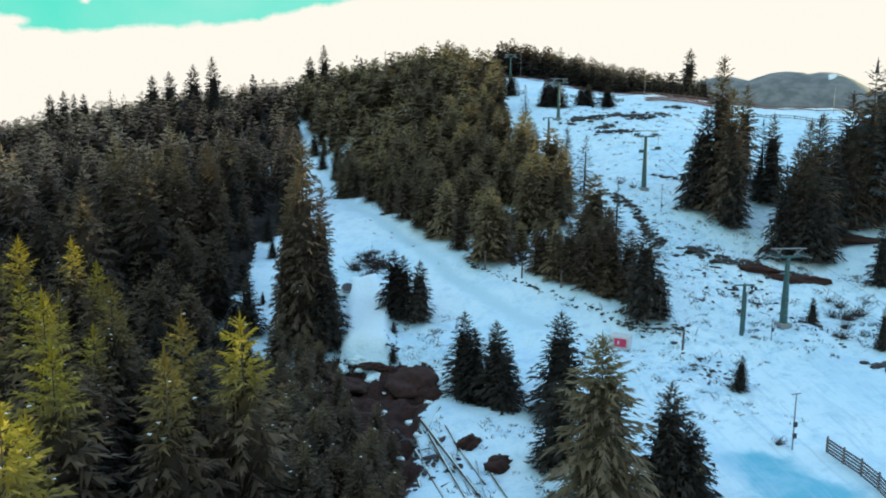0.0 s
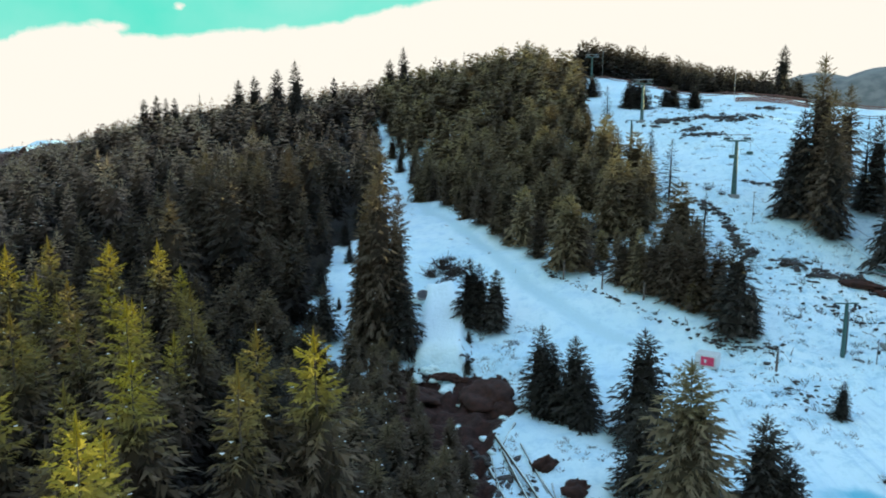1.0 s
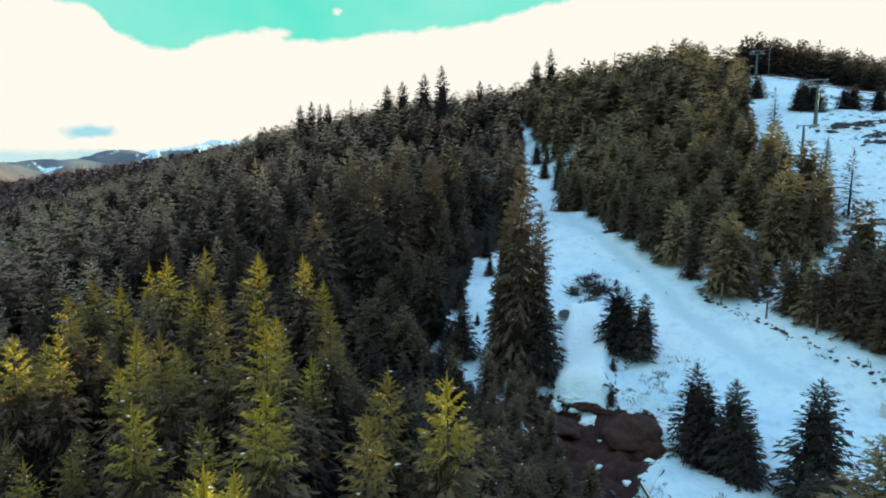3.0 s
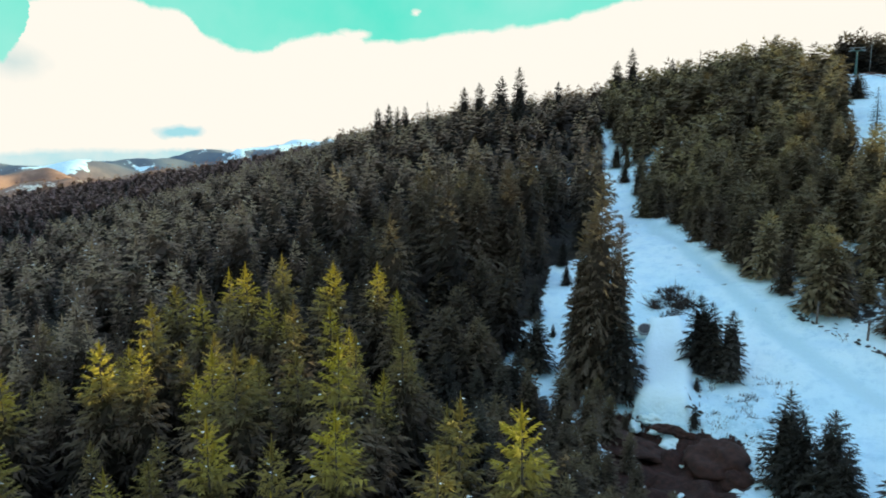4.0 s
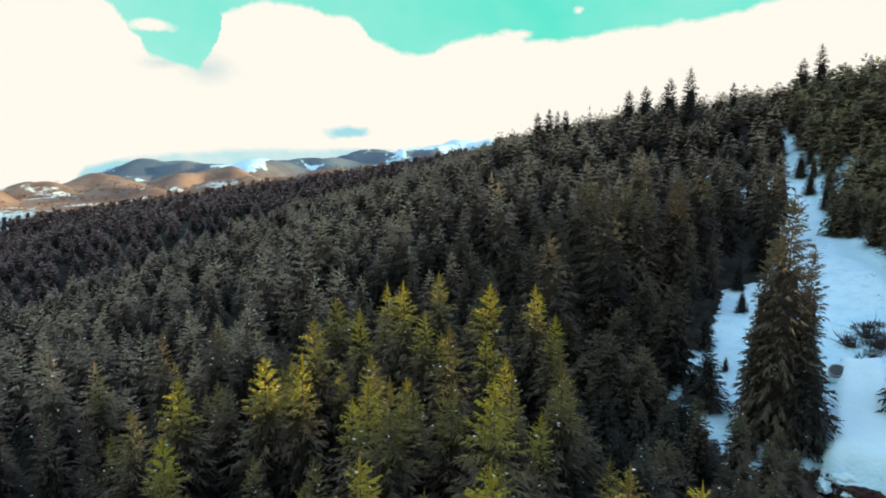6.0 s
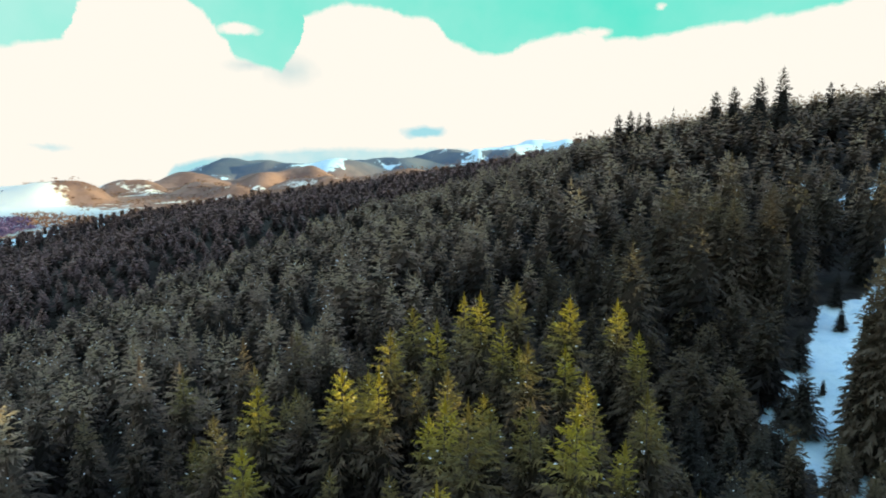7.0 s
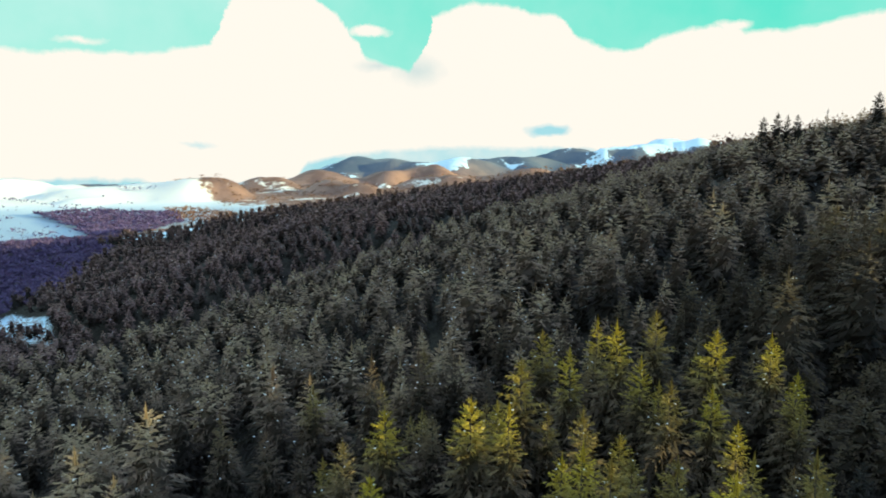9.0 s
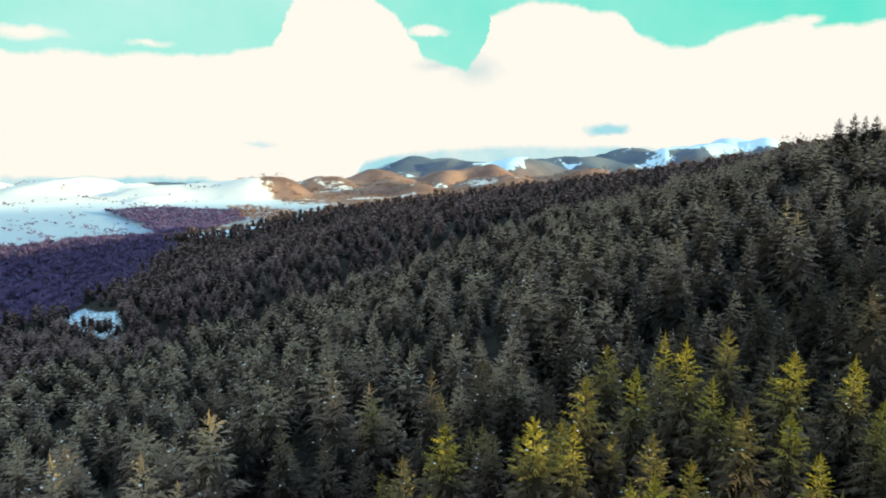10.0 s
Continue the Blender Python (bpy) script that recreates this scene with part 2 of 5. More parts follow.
NEEDLES_DARK = needle_material("dark_spruce_needles", rgb(0.034, 0.031, 0.028), rgb(0.070, 0.062, 0.054), rgb(0.085, 0.074, 0.056), True)
NEEDLES_TALL = needle_material("tall_spruce_needles", rgb(0.095, 0.070, 0.050), rgb(0.165, 0.122, 0.088), rgb(0.200, 0.152, 0.080), True)
NEEDLES_BLUE = needle_material("bluish_spruce_needles", rgb(0.050, 0.060, 0.062), rgb(0.080, 0.092, 0.095), rgb(0.090, 0.100, 0.100), True)
NEEDLES_BROWN = needle_material("brownish_spruce_needles", rgb(0.160, 0.122, 0.078), rgb(0.230, 0.178, 0.112), rgb(0.290, 0.235, 0.110), True)
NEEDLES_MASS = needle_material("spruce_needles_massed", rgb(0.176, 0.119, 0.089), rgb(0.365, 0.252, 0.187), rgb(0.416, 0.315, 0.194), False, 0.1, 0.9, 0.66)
NEEDLES_HILL = needle_material("hill_spruce_needles", rgb(0.111, 0.084, 0.052), rgb(0.269, 0.208, 0.125), rgb(0.333, 0.266, 0.127), False)
# darker copy of the massed needles, with the stand's shade in its colour
NEEDLES_SHADY = needle_material("shaded_spruce_needles", rgb(0.065, 0.048, 0.033), rgb(0.131, 0.095, 0.066), rgb(0.153, 0.115, 0.065), False, 0.1, 0.9, 0.5)
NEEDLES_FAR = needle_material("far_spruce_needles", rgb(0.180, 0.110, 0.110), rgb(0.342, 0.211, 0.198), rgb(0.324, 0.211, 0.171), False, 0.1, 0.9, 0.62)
BARE_TWIGS = needle_material("bare_twigs", rgb(0.120, 0.085, 0.205), rgb(0.18, 0.125, 0.265), rgb(0.18, 0.12, 0.24), False)
RUSSET_TWIGS = needle_material("russet_twigs", rgb(0.24, 0.12, 0.085), rgb(0.36, 0.20, 0.13), rgb(0.34, 0.19, 0.12), False)
SCRUB = plain_material("scrub_twigs", rgb(0.030, 0.024, 0.022), rgb(0.080, 0.055, 0.045), 3.0, 0.9)
CONCRETE = plain_material("concrete", rgb(0.20, 0.21, 0.22), rgb(0.32, 0.33, 0.34), 5.0, 0.8, 0, None, 0.01)
BARK = plain_material("spruce_bark", rgb(0.055, 0.040, 0.030), rgb(0.11, 0.085, 0.065), 8.0, 0.9, 0, (1, 1, 0.3), 0.01)
GREEN_STEEL = plain_material("green_painted_steel", rgb(0.030, 0.085, 0.085), rgb(0.045, 0.12, 0.115), 5.0, 0.5)
GREY_STEEL = plain_material("galvanised_steel", rgb(0.22, 0.24, 0.26), rgb(0.34, 0.36, 0.38), 9.0, 0.45, 0.6)
GREY_WOOD = plain_material("weathered_wood", rgb(0.09, 0.07, 0.065), rgb(0.20, 0.165, 0.15), 6.0, 0.85, 0, (0.4, 3, 3), 0.004)
RED_WOOD = plain_material("reddish_fence_wood", rgb(0.16, 0.07, 0.06), rgb(0.30, 0.15, 0.13), 6.0, 0.85, 0, (0.4, 3, 3), 0.004)
SOIL = plain_material("bare_soil", rgb(0.020, 0.007, 0.005), rgb(0.062, 0.021, 0.014), 1.6, 0.95, 0, None, 0.12)
ROCK = plain_material("dark_slope_rock", rgb(0.030, 0.028, 0.030), rgb(0.085, 0.075, 0.075), 2.0, 0.9, 0, None, 0.05)
SNOW = plain_material("old_snow", rgb(0.62, 0.80, 0.86), rgb(0.73, 0.86, 0.88), 1.5, 0.7, 0, None, 0.03)
PINK = plain_material("pink_banner", rgb(0.62, 0.03, 0.10), rgb(0.75, 0.06, 0.14), 3.0, 0.6)
PALE_PANEL = plain_material("pale_grey_panel", rgb(0.55, 0.57, 0.60), rgb(0.68, 0.70, 0.72), 3.0, 0.55)
CABLE = plain_material("dark_cable", rgb(0.04, 0.04, 0.045), rgb(0.07, 0.07, 0.075), 3.0, 0.5, 0.5)


# ---- the lie of the land ----
# spot heights of the plan: x, y, z in metres
SPOTS_RUN = [(-10.8, 85, 1.5), (-14, 104, 6.4), (22, 82, 4.5), (41.5, 84, 6.2), (29, 46, 2), (1, 106, 10), (-29, 200, 20), (-56, 290, 41)]
SPOTS_SLOPE = [(36, 125, 20), (30, 183, 34.7), (28, 290, 55), (46, 112, 15.5), (54, 103, 12.5), (105, 185, 37), (85, 265, 42), (130, 320, 42), (160, 240, 37), (80, 60, 6), (140, 100, 20), (230, 200, 34)]
SPOTS_HILL = [(17, 97, 8.5), (-20, 170, 17), (2, 140, 17), (0, 215, 37), (-8, 300, 53), (-60, 200, 20), (-75, 290, 39), (-130, 250, 27), (-40, 122, 10)]
SPOTS_WOOD = [(-20, 40, 0), (-45, 55, -2), (-78, 56, -8), (-111, 55, -15), (-72, 27, -10), (-60, 105, 3), (-85, 142, 9), (-123, 132, -1), (-165, 180, 2)]
SPOTS_VALLEY = [(-210, 275, 10), (-341, 233, -13), (-312, 290, -9), (-363, 194, -22), (-269, 155, -24), (-249, 189, -17), (-387, 129, -37), (-395, 66, -55), (-225, 60, -40),
                (-610, 380, -29), (-665, 255, -47), (-560, 140, -62), (-600, -50, -78)]
SPOTS_FAR = [(0, 0, -4), (0, -150, -15), (200, -100, 0), (-180, -60, -42), (-280, -20, -56), (-250, 420, 24), (-60, 420, 45), (150, 430, 40), (-420, -200, -75), (-400, 650, 10), (100, 750, 20), (500, 400, 20), (600, -200, 0)]


def spline_weights(spots):
    p = np.array(spots, float)
    d = np.hypot(p[:, None, 0] - p[None, :, 0], p[:, None, 1] - p[None, :, 1]) / 100
    n = len(p)
    a = np.zeros((n + 3, n + 3))
    a[:n, :n] = np.where(d > 0, d * d * np.log(d + 1e-9), 0) + np.eye(n) * 0.01
    a[:n, n], a[:n, n + 1:] = 1, p[:, :2] / 100
    a[n, :n], a[n + 1:, :n] = 1, p[:, :2].T / 100
    b = np.zeros(n + 3)
    b[:n] = p[:, 2]
    return p, np.linalg.solve(a, b)


SPOTS, WEIGHTS = spline_weights(SPOTS_RUN + SPOTS_SLOPE + SPOTS_HILL + SPOTS_WOOD + SPOTS_VALLEY + SPOTS_FAR)


def waves(x, y, size, seed):
    """Smooth rolling of about plus or minus one, waves of about that size."""
    g = np.random.default_rng(seed)
    out = 0
    for _ in range(6):
        a, ph, f = g.uniform(0, 6.28), g.uniform(0, 6.28), g.uniform(0.7, 1.6) * 6.28 / size
        out = out + np.sin(f * (x * np.cos(a) + y * np.sin(a)) + ph)
    return out / 3


# far hills: yaw to the left in degrees, distance, height, width across, depth
FAR_HILLS = [
    (58.1, 2914, -36, 442, 520),
    (66.2, 1813, -68, 289, 338),
    (63.1, 2214, -68, 323, 390),
    (51.8, 2715, -46, 561, 455),
    (46.9, 3215, -45, 561, 520),
    (42.6, 4215, -14, 374, 390),
    (33.7, 4415, 44, 714, 455),
    (38, 4015, -4, 714, 390),
    (54.5, 2314, -51, 561, 338),
    (88, 2010, -75, 850, 338),
    (82.2, 1761, -67, 700, 260),
    (75.1, 1512, -54, 520, 338),
    (70.5, 1513, -59, 255, 260),
    (93.6, 2009, -64, 850, 390),
    (60.3, 1514, -46, 255, 260),
    (47.3, 1715, -45, 510, 325),
    (-21.5, 2300, 240, 420, 420),
    (-25, 2300, 246, 420, 450),
    (-28, 2300, 236, 380, 420),
    (-32.7, 2200, 180, 420, 420),
    (-41.2, 2300, 182, 840, 650),
]


def far_height(x, y):
    r = np.hypot(x, y)
    z = -80 + 6 * waves(x, y, 900, 5) - 0.057 * np.clip(r - 1700, 0, None)
    for yaw, dist, top, w, d in FAR_HILLS:
        a = math.radians(yaw)
        cx, cy = -math.sin(a) * dist, math.cos(a) * dist
        along, across = -(x - cx) * math.sin(a) + (y - cy) * math.cos(a), (x - cx) * math.cos(a) + (y - cy) * math.sin(a)
        bulge = np.exp(-(along / d) ** 2 - (across / w) ** 2) * (1 + (0.11 if yaw > 0 else 0.012) * waves(x, y, 330, 9))
        fold = 15.0 * np.sin((across + 0.12 * along) / 31 + 1.1 * waves(x, y, 600, 12)) * smooth(-along / d, 0.0, 0.45) * (yaw > 0)
        z = np.maximum(z, -260 + (top + 260) * bulge + fold)
    return z


def smooth(v, a, b):
    t = np.clip((v - a) / (b - a), 0, 1)
    return t * t * (3 - 2 * t)


def ground(x, y):
    """Height of the ground at x, y (arrays or numbers)."""
    x, y = np.asarray(x, float), np.asarray(y, float)
    z = WEIGHTS[-3] + WEIGHTS[-2] * x / 100 + WEIGHTS[-1] * y / 100
    for (px, py, _), w in zip(SPOTS, WEIGHTS):
        d = np.hypot(x - px, y - py) / 100
        z = z + w * d * d * np.log(d + 1e-9)
    r = np.hypot(x, y)
    k = smooth(r, 720, 1050)
    z = np.where(k < 1, z, 0) * (1 - k) + far_height(x, y) * k
    return z + 0.35 * waves(x, y, 14, 2) * smooth(r, 10, 60) + 0.9 * waves(x, y, 60, 3) * smooth(r, 120, 200)


# ---- plan: where the woods, the runs and the bare soil lie ----
HILL_WOOD = [(-51, 268), (-41, 228), (-36, 214), (-29, 199), (-25, 172), (-10, 137), (-1, 121), (4, 110), (10, 104), (17, 99), (22, 93), (25.5, 91), (24.8, 97), (23.8, 111), (22, 129), (20, 154), (16.5, 185),
             (17, 217), (15, 262), (6, 330), (-75, 345), (-62, 284)]
LEFT_WOOD_EDGE = [(-70, 420), (-56, 276), (-51, 245), (-47, 228), (-46, 216), (-52, 209), (-45, 189), (-38, 173), (-30, 153), (-28.5, 131), (-33, 124), (-31, 113), (-31.5, 104), (-30.5, 96), (-27.5, 88.5), (-22, 85), (-18, 75),
                  (-13, 66), (-9, 60), (-8, 50), (-8, 40), (-6, 28), (4, -60), (-300, -200), (-800, -200), (-900, 120), (-700, 200), (-760, 420), (-500, 620)]
GLADES = [(-30, 103, 1.2, 6), (-30.5, 97, 1.0, 4), (-62, 213, 3, 7), (-28, 245, 4, 5), (-17, 242, 3, 4), (-105, 100, 2, 3), (-70, 88, 2, 2)]
CLEARING = [(-466, 44), (-476, 54), (-428, 67), (-366, 59), (-380, 50), (-430, 43)]
SOIL_PATCH = [(-17, 86.5), (-13, 85.5), (-9, 82.5), (-6, 84), (-1, 82), (0, 75), (-2, 68), (-2.5, 62), (-1.5, 57), (-3, 52), (-2, 44), (-4, 36), (-8, 36), (-10, 50), (-12, 64), (-14, 76)]
SOIL_EDGE_WOOD = [(-7, 60), (-8, 66), (-13, 72), (-17, 78), (-25, 80), (-25, 62), (-18, 52), (-12, 44), (-6, 38), (-4, 46), (-5, 54)]
BARE_VALLEY = [(-454, 12), (-452, -160), (-960, -200), (-960, 20), (-860, 150), (-740, 175), (-520, 85), (-455, 48)]
FOLD = [(-345, 56), (-303, 69), (-297, 90), (-296, 110), (-291, 135), (-295, 160), (-300, 190), (-303, 240)]
RAMP = [(-14.0, 105), (-9.6, 105), (-7.4, 95), (-6.6, 84.5), (-12.6, 85.5)]
TRACK = [(-44, 232), (-30, 195), (-20, 152), (-11, 132), (-4, 115), (1, 104), (6, 96), (11, 90), (15, 86)]
ICE_PATCH = [(23, 57), (27, 58.5), (29, 55), (31.5, 50), (30, 44), (24, 46)]
UPPER = [(20, 205), (25, 140), (32, 126), (46, 128), (70, 150), (90, 170), (62, 205), (40, 230)]
GROOMED = [(14, 90), (24, 78), (40, 82), (60, 62), (60, 20), (24, 20), (22, 60)]
ROUGH_LOW = [(-6, 92), (8, 84), (10, 74), (2, 74), (-5, 80)]
YOUNG_WOOD = [(-24, 60), (-18, 66), (-24.5, 86), (-30.5, 98), (-34, 112), (-40, 112), (-48, 100), (-42, 86), (-34, 70), (-27, 62)]
ROUGH = [(30, 125), (44, 135), (60, 110), (56, 84), (44, 76), (24, 66), (20, 80), (28, 88), (31, 104)]
FIELDS = [(-2300, -300), (-2300, 330), (-1420, 470), (-1130, 440), (-960, 260), (-1000, 205), (-880, 150), (-860, -300)]


def inside(poly, x, y):
    p = np.array(poly, float)
    x, y = np.asarray(x, float), np.asarray(y, float)
    odd = np.zeros(x.shape, bool)
    for (x0, y0), (x1, y1) in zip(p, np.roll(p, -1, 0)):
        if y0 != y1:
            odd ^= ((y0 > y) != (y1 > y)) & (x < (x1 - x0) * (y - y0) / (y1 - y0) + x0)
    return odd


def off_line(line, x, y, closed=False):
    """Distance from a broken line."""
    p = np.array(line, float)
    q = np.roll(p, -1, 0) if closed else p[1:]
    d = np.full(np.shape(x), 1e9)
    for (x0, y0), (x1, y1) in zip(p, q):
        vx, vy = x1 - x0, y1 - y0
        t = np.clip(((x - x0) * vx + (y - y0) * vy) / (vx * vx + vy * vy), 0, 1)
        d = np.minimum(d, np.hypot(x - x0 - t * vx, y - y0 - t * vy))
    return d


def in_glade(x, y):
    """1 in the small snowy gaps of the woods."""
    g = np.zeros(np.shape(x))
    for cx, cy, rx, ry in GLADES:
        g = np.maximum(g, 1 - smooth(np.hypot((x - cx) / rx, (y - cy) / ry), 0.8, 1.25))
    return g


def soft_inside(poly, x, y, width):
    """1 inside, 0 outside, 0.5 on the edge, over that width."""
    d = off_line(poly, x, y, True)
    return smooth(np.where(inside(poly, x, y), d, -d), -width, width)


def surface(x, y):
    """The ground with its runs, ramp and dug soil."""
    z = ground(x, y)
    track = off_line(TRACK, x, y)
    z = z - 0.25 * np.exp(-(track / 1.3) ** 2)
    soil = soft_inside(SOIL_PATCH, x, y, 1.5)
    z = z - soil * (1.0 + 0.6 * waves(x, y, 5, 21) + 0.3 * waves(x, y, 2, 22))
    z = z + 1.9 * soft_inside(RAMP, x, y, 0.5)
    z = z - 10 * np.exp(-(off_line(FOLD, x, y) / 20) ** 2)
    open_snow = smooth(np.hypot(x, y), 20, 40) * (1 - smooth(np.hypot(x, y), 240, 320)) * (1 - soft_inside(RAMP, x, y, 1))
    z = z + (0.05 * waves(x, y, 4.5, 23) + 0.09 * waves(x, y, 9, 24)) * open_snow + 0.18 * waves(x, y, 3.0, 25) * soft_inside(ROUGH, x, y, 4)
    return z


def mesh_object(name, verts, faces, material, smooth_shade=False, attrs=None):
    """A mesh out of arrays: verts (n, 3), faces (m, 4)."""
    me = bpy.data.meshes.new(name)
    verts, faces = np.asarray(verts, np.float32), np.asarray(faces, np.int32)
    k = faces.shape[1]
    me.vertices.add(len(verts))
    me.vertices.foreach_set("co", verts.ravel())
    me.loops.add(faces.size)
    me.loops.foreach_set("vertex_index", faces.ravel())
    me.polygons.add(len(faces))
    me.polygons.foreach_set("loop_start", np.arange(len(faces), dtype=np.int32) * k)
    me.polygons.foreach_set("use_smooth", np.full(len(faces), smooth_shade))
    for key, values in (attrs or {}).items():
        a = me.attributes.new(key, "FLOAT", "POINT")
        a.data.foreach_set("value", np.asarray(values, np.float32).ravel())
    me.update(calc_edges=True)
    me.validate()
    for m in material if isinstance(material, (list, tuple)) else (material,):
        me.materials.append(m)
    return new(name, me)


def build_ground():
    rings = [0.0, 8.0]
    while rings[-1] < 4900:
        r = rings[-1]
        rings.append(r * (1.06 if r < 36 else 1.0105 if r < 330 else 1.028))
    rings = np.array(rings)
    yaws = np.radians(np.concatenate([np.arange(-42, 100, 0.38), np.arange(100, 318, 4.0)]))
    R, A = np.meshgrid(rings, yaws, indexing="ij")
    x, y = -R * np.sin(A), R * np.cos(A)
    z = surface(x, y)
    n, m = R.shape
    i, j = np.meshgrid(np.arange(n - 1), np.arange(m), indexing="ij")
    k = (j + 1) % m
    faces = np.stack([i * m + j, i * m + k, (i + 1) * m + k, (i + 1) * m + j], -1).reshape(-1, 4)[:, ::-1]
    wood = np.maximum(soft_inside(HILL_WOOD, x, y, 4.0) * (0.42 + 0.3 * smooth(waves(x, y, 16, 33), -0.4, 0.5)), soft_inside(LEFT_WOOD_EDGE, x, y, 2.0)) * (1 - soft_inside(CLEARING, x, y, 6)) * (1 - in_glade(x, y))
    far = smooth(R, 760, 900) * (1 - 0.95 * soft_inside(FIELDS, x, y, 60))
    far = np.clip(far * (0.72 + 0.30 * waves(x, y, 420, 31)), 0, 1)
    east = smooth(-np.degrees(A), 5, 12) * (A < 1) * smooth(R, 900, 1300)
    spot = np.exp(-(((np.degrees(A) + 28.3) / 0.45) ** 2) - ((z - 222) / 12) ** 2)
    far = np.maximum(far, east) * (1 - spot * (east > 0.5))
    high = smooth(z, -20, 20) * smooth(R, 3300, 3700) * (1 - east)
    track = np.exp(-(off_line(TRACK, x, y) / 1.6) ** 2)
    # among these, distance masks for painted field shade, sun and haze
    attrs = {"wood": wood.ravel() * (R.ravel() < 900), "far_wood": (far * (1 - high)).ravel(), "soil": soft_inside(SOIL_PATCH, x, y, 1.5).ravel(), "track": track.ravel(), "packed": soft_inside(RAMP, x, y, 0.7).ravel(),
             "rough": np.maximum(soft_inside(ROUGH, x, y, 6), np.maximum(soft_inside(ROUGH_LOW, x, y, 2), 0.45 * soft_inside(UPPER, x, y, 8))).ravel(), "groomed": soft_inside(GROOMED, x, y, 3).ravel(), "field_shade": (smooth(R, 800, 950) * (1 - smooth(R, 1230, 1450))).ravel(), "east": east.ravel(), "sunlit_snow": (smooth(R, 1230, 1450) * (1 - smooth(R, 2000, 2600))).ravel(), "ridge_haze": smooth(R, 2350, 2750).ravel(), "ice": soft_inside(ICE_PATCH, x, y, 2.2).ravel()}
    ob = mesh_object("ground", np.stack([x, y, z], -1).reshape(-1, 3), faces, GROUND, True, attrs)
    return tagged(ob, "snow-covered mountain slopes with ski runs, dark forest floor and dug brown soil", "ground", kind="structure")


build_ground()


# ---- trees ----
def spruce_shape(seed, whorls, boughs, segs, radius, start, full=0.75, ragged=0.25, droop=0.42, core=0.4, core_levels=6, core_sides=7, flecks=0, width=0.40, fleck=1.0):
    """Crown of a spruce one metre high: whorls of feathered, drooping boughs as triangles (n, 3, 3), and how many of the last are snow flecks and inner twigs."""
    rng = np.random.default_rng(seed)

    def reach(f):
        low = np.minimum(1, 0.6 + f * 2.6) if start > 0.08 else np.minimum(1, 0.86 + f)
        return radius * (np.clip(1 - f, 0, 1) ** full * low + 0.03)

    count = whorls * boughs
    f = np.clip((np.arange(whorls).repeat(boughs) + rng.uniform(-0.42, 0.42, count)) / (whorls - 0.3), 0, 0.985)
    turn = np.tile(np.arange(boughs) * 6.283 / boughs, whorls) + np.arange(whorls).repeat(boughs) * 2.4 + rng.uniform(-0.35, 0.35, count)
    side_bias = 1 + 0.14 * np.cos(turn - rng.uniform(0, 6.28)) * rng.uniform(0.3, 1.0)
    length = reach(f) * rng.uniform(1 - ragged, 1 + ragged * 0.8, count) * side_bias
    rise = 0.10 + 0.75 * f ** 1.6 + rng.uniform(-0.12, 0.12, count)
    sag = droop * (1 - 0.55 * f) * rng.uniform(0.7, 1.3, count)
    roll = rng.uniform(-0.35, 0.35, count)
    z0 = start + (1 - start) * f ** 0.96

    def spine(s):
        return np.stack([length * s, np.zeros(count), z0 + length * (rise * s - sag * s * s)], -1)

    tris = []
    for i in range(segs):
        s0, s1 = 0.12 + 0.80 * i / segs, 0.12 + 0.80 * (i + 1) / segs
        p, q = spine(s0), spine(s1)
        p, q = p + rng.normal(size=(count, 3)) * length[:, None] * 0.03, q + rng.normal(size=(count, 3)) * length[:, None] * 0.03
        for sgn in (-1, 1):
            w = length * width * (1.1 - 0.75 * (s0 + s1) / 2) * rng.uniform(0.45, 1.35, count)
            tip = spine(s1 + rng.uniform(0.0, 0.2, count)) + np.stack([w * rng.uniform(-0.1, 0.6, count), sgn * w * rng.uniform(0.6, 1.1, count), sgn * roll * w - w * rng.uniform(0.1, 1.0, count)], -1)
            tris.append(np.stack([p, q, tip], 1))
    p = spine(0.86)
    e = (length * width * 0.17)[:, None] * np.array([0, 1, 0])
    tris.append(np.stack([p - e, p + e, spine(rng.uniform(1.0, 1.14, count))], 1))
    tri = np.concatenate(tris)
    k = np.tile(np.arange(count), len(tris))
    c, n = np.cos(turn[k])[:, None], np.sin(turn[k])[:, None]
    tri = np.stack([tri[..., 0] * c - tri[..., 1] * n, tri[..., 0] * n + tri[..., 1] * c, np.clip(tri[..., 2], 0.0, 1.02)], -1)
    parts = [tri]
    for t in (0.0, 2.1, 4.2):
        x, y = math.cos(t) * 0.010, math.sin(t) * 0.010
        parts.append(np.array([[(-x, -y, 0.93), (x, y, 0.93), (0, 0, 1.03)]]))
    # specks of old snow on the boughs
    if flecks:
        g = rng.choice(len(tri), flecks)
        d = fleck * (0.005 + 0.006 * rng.uniform(size=(flecks, 1, 1)))
        parts.append(tri[g].mean(1)[:, None, :] + np.array([[(-1, -0.6, 0.6), (1, -0.6, 0.6), (0, 1.2, 0.8)]]) * d)
    # dense inner twigs round the trunk
    levels = np.linspace(start + 0.02, 0.72, core_levels + 1)
    rad = core * reach((levels - start) / (1 - start))
    rings = []
    for z, r in zip(levels, rad):
        a = np.arange(core_sides) * 6.283 / core_sides + z * 9
        k = r * rng.uniform(0.8, 1.2, core_sides)
        rings.append(np.stack([np.cos(a) * k, np.sin(a) * k, z + rng.uniform(-0.15, 0.15, core_sides) * 0.8 / core_levels * (0 < z < 0.9)], -1))
    for lo, hi in zip(rings, rings[1:]):
        lo2, hi2 = np.roll(lo, -1, 0), np.roll(hi, -1, 0)
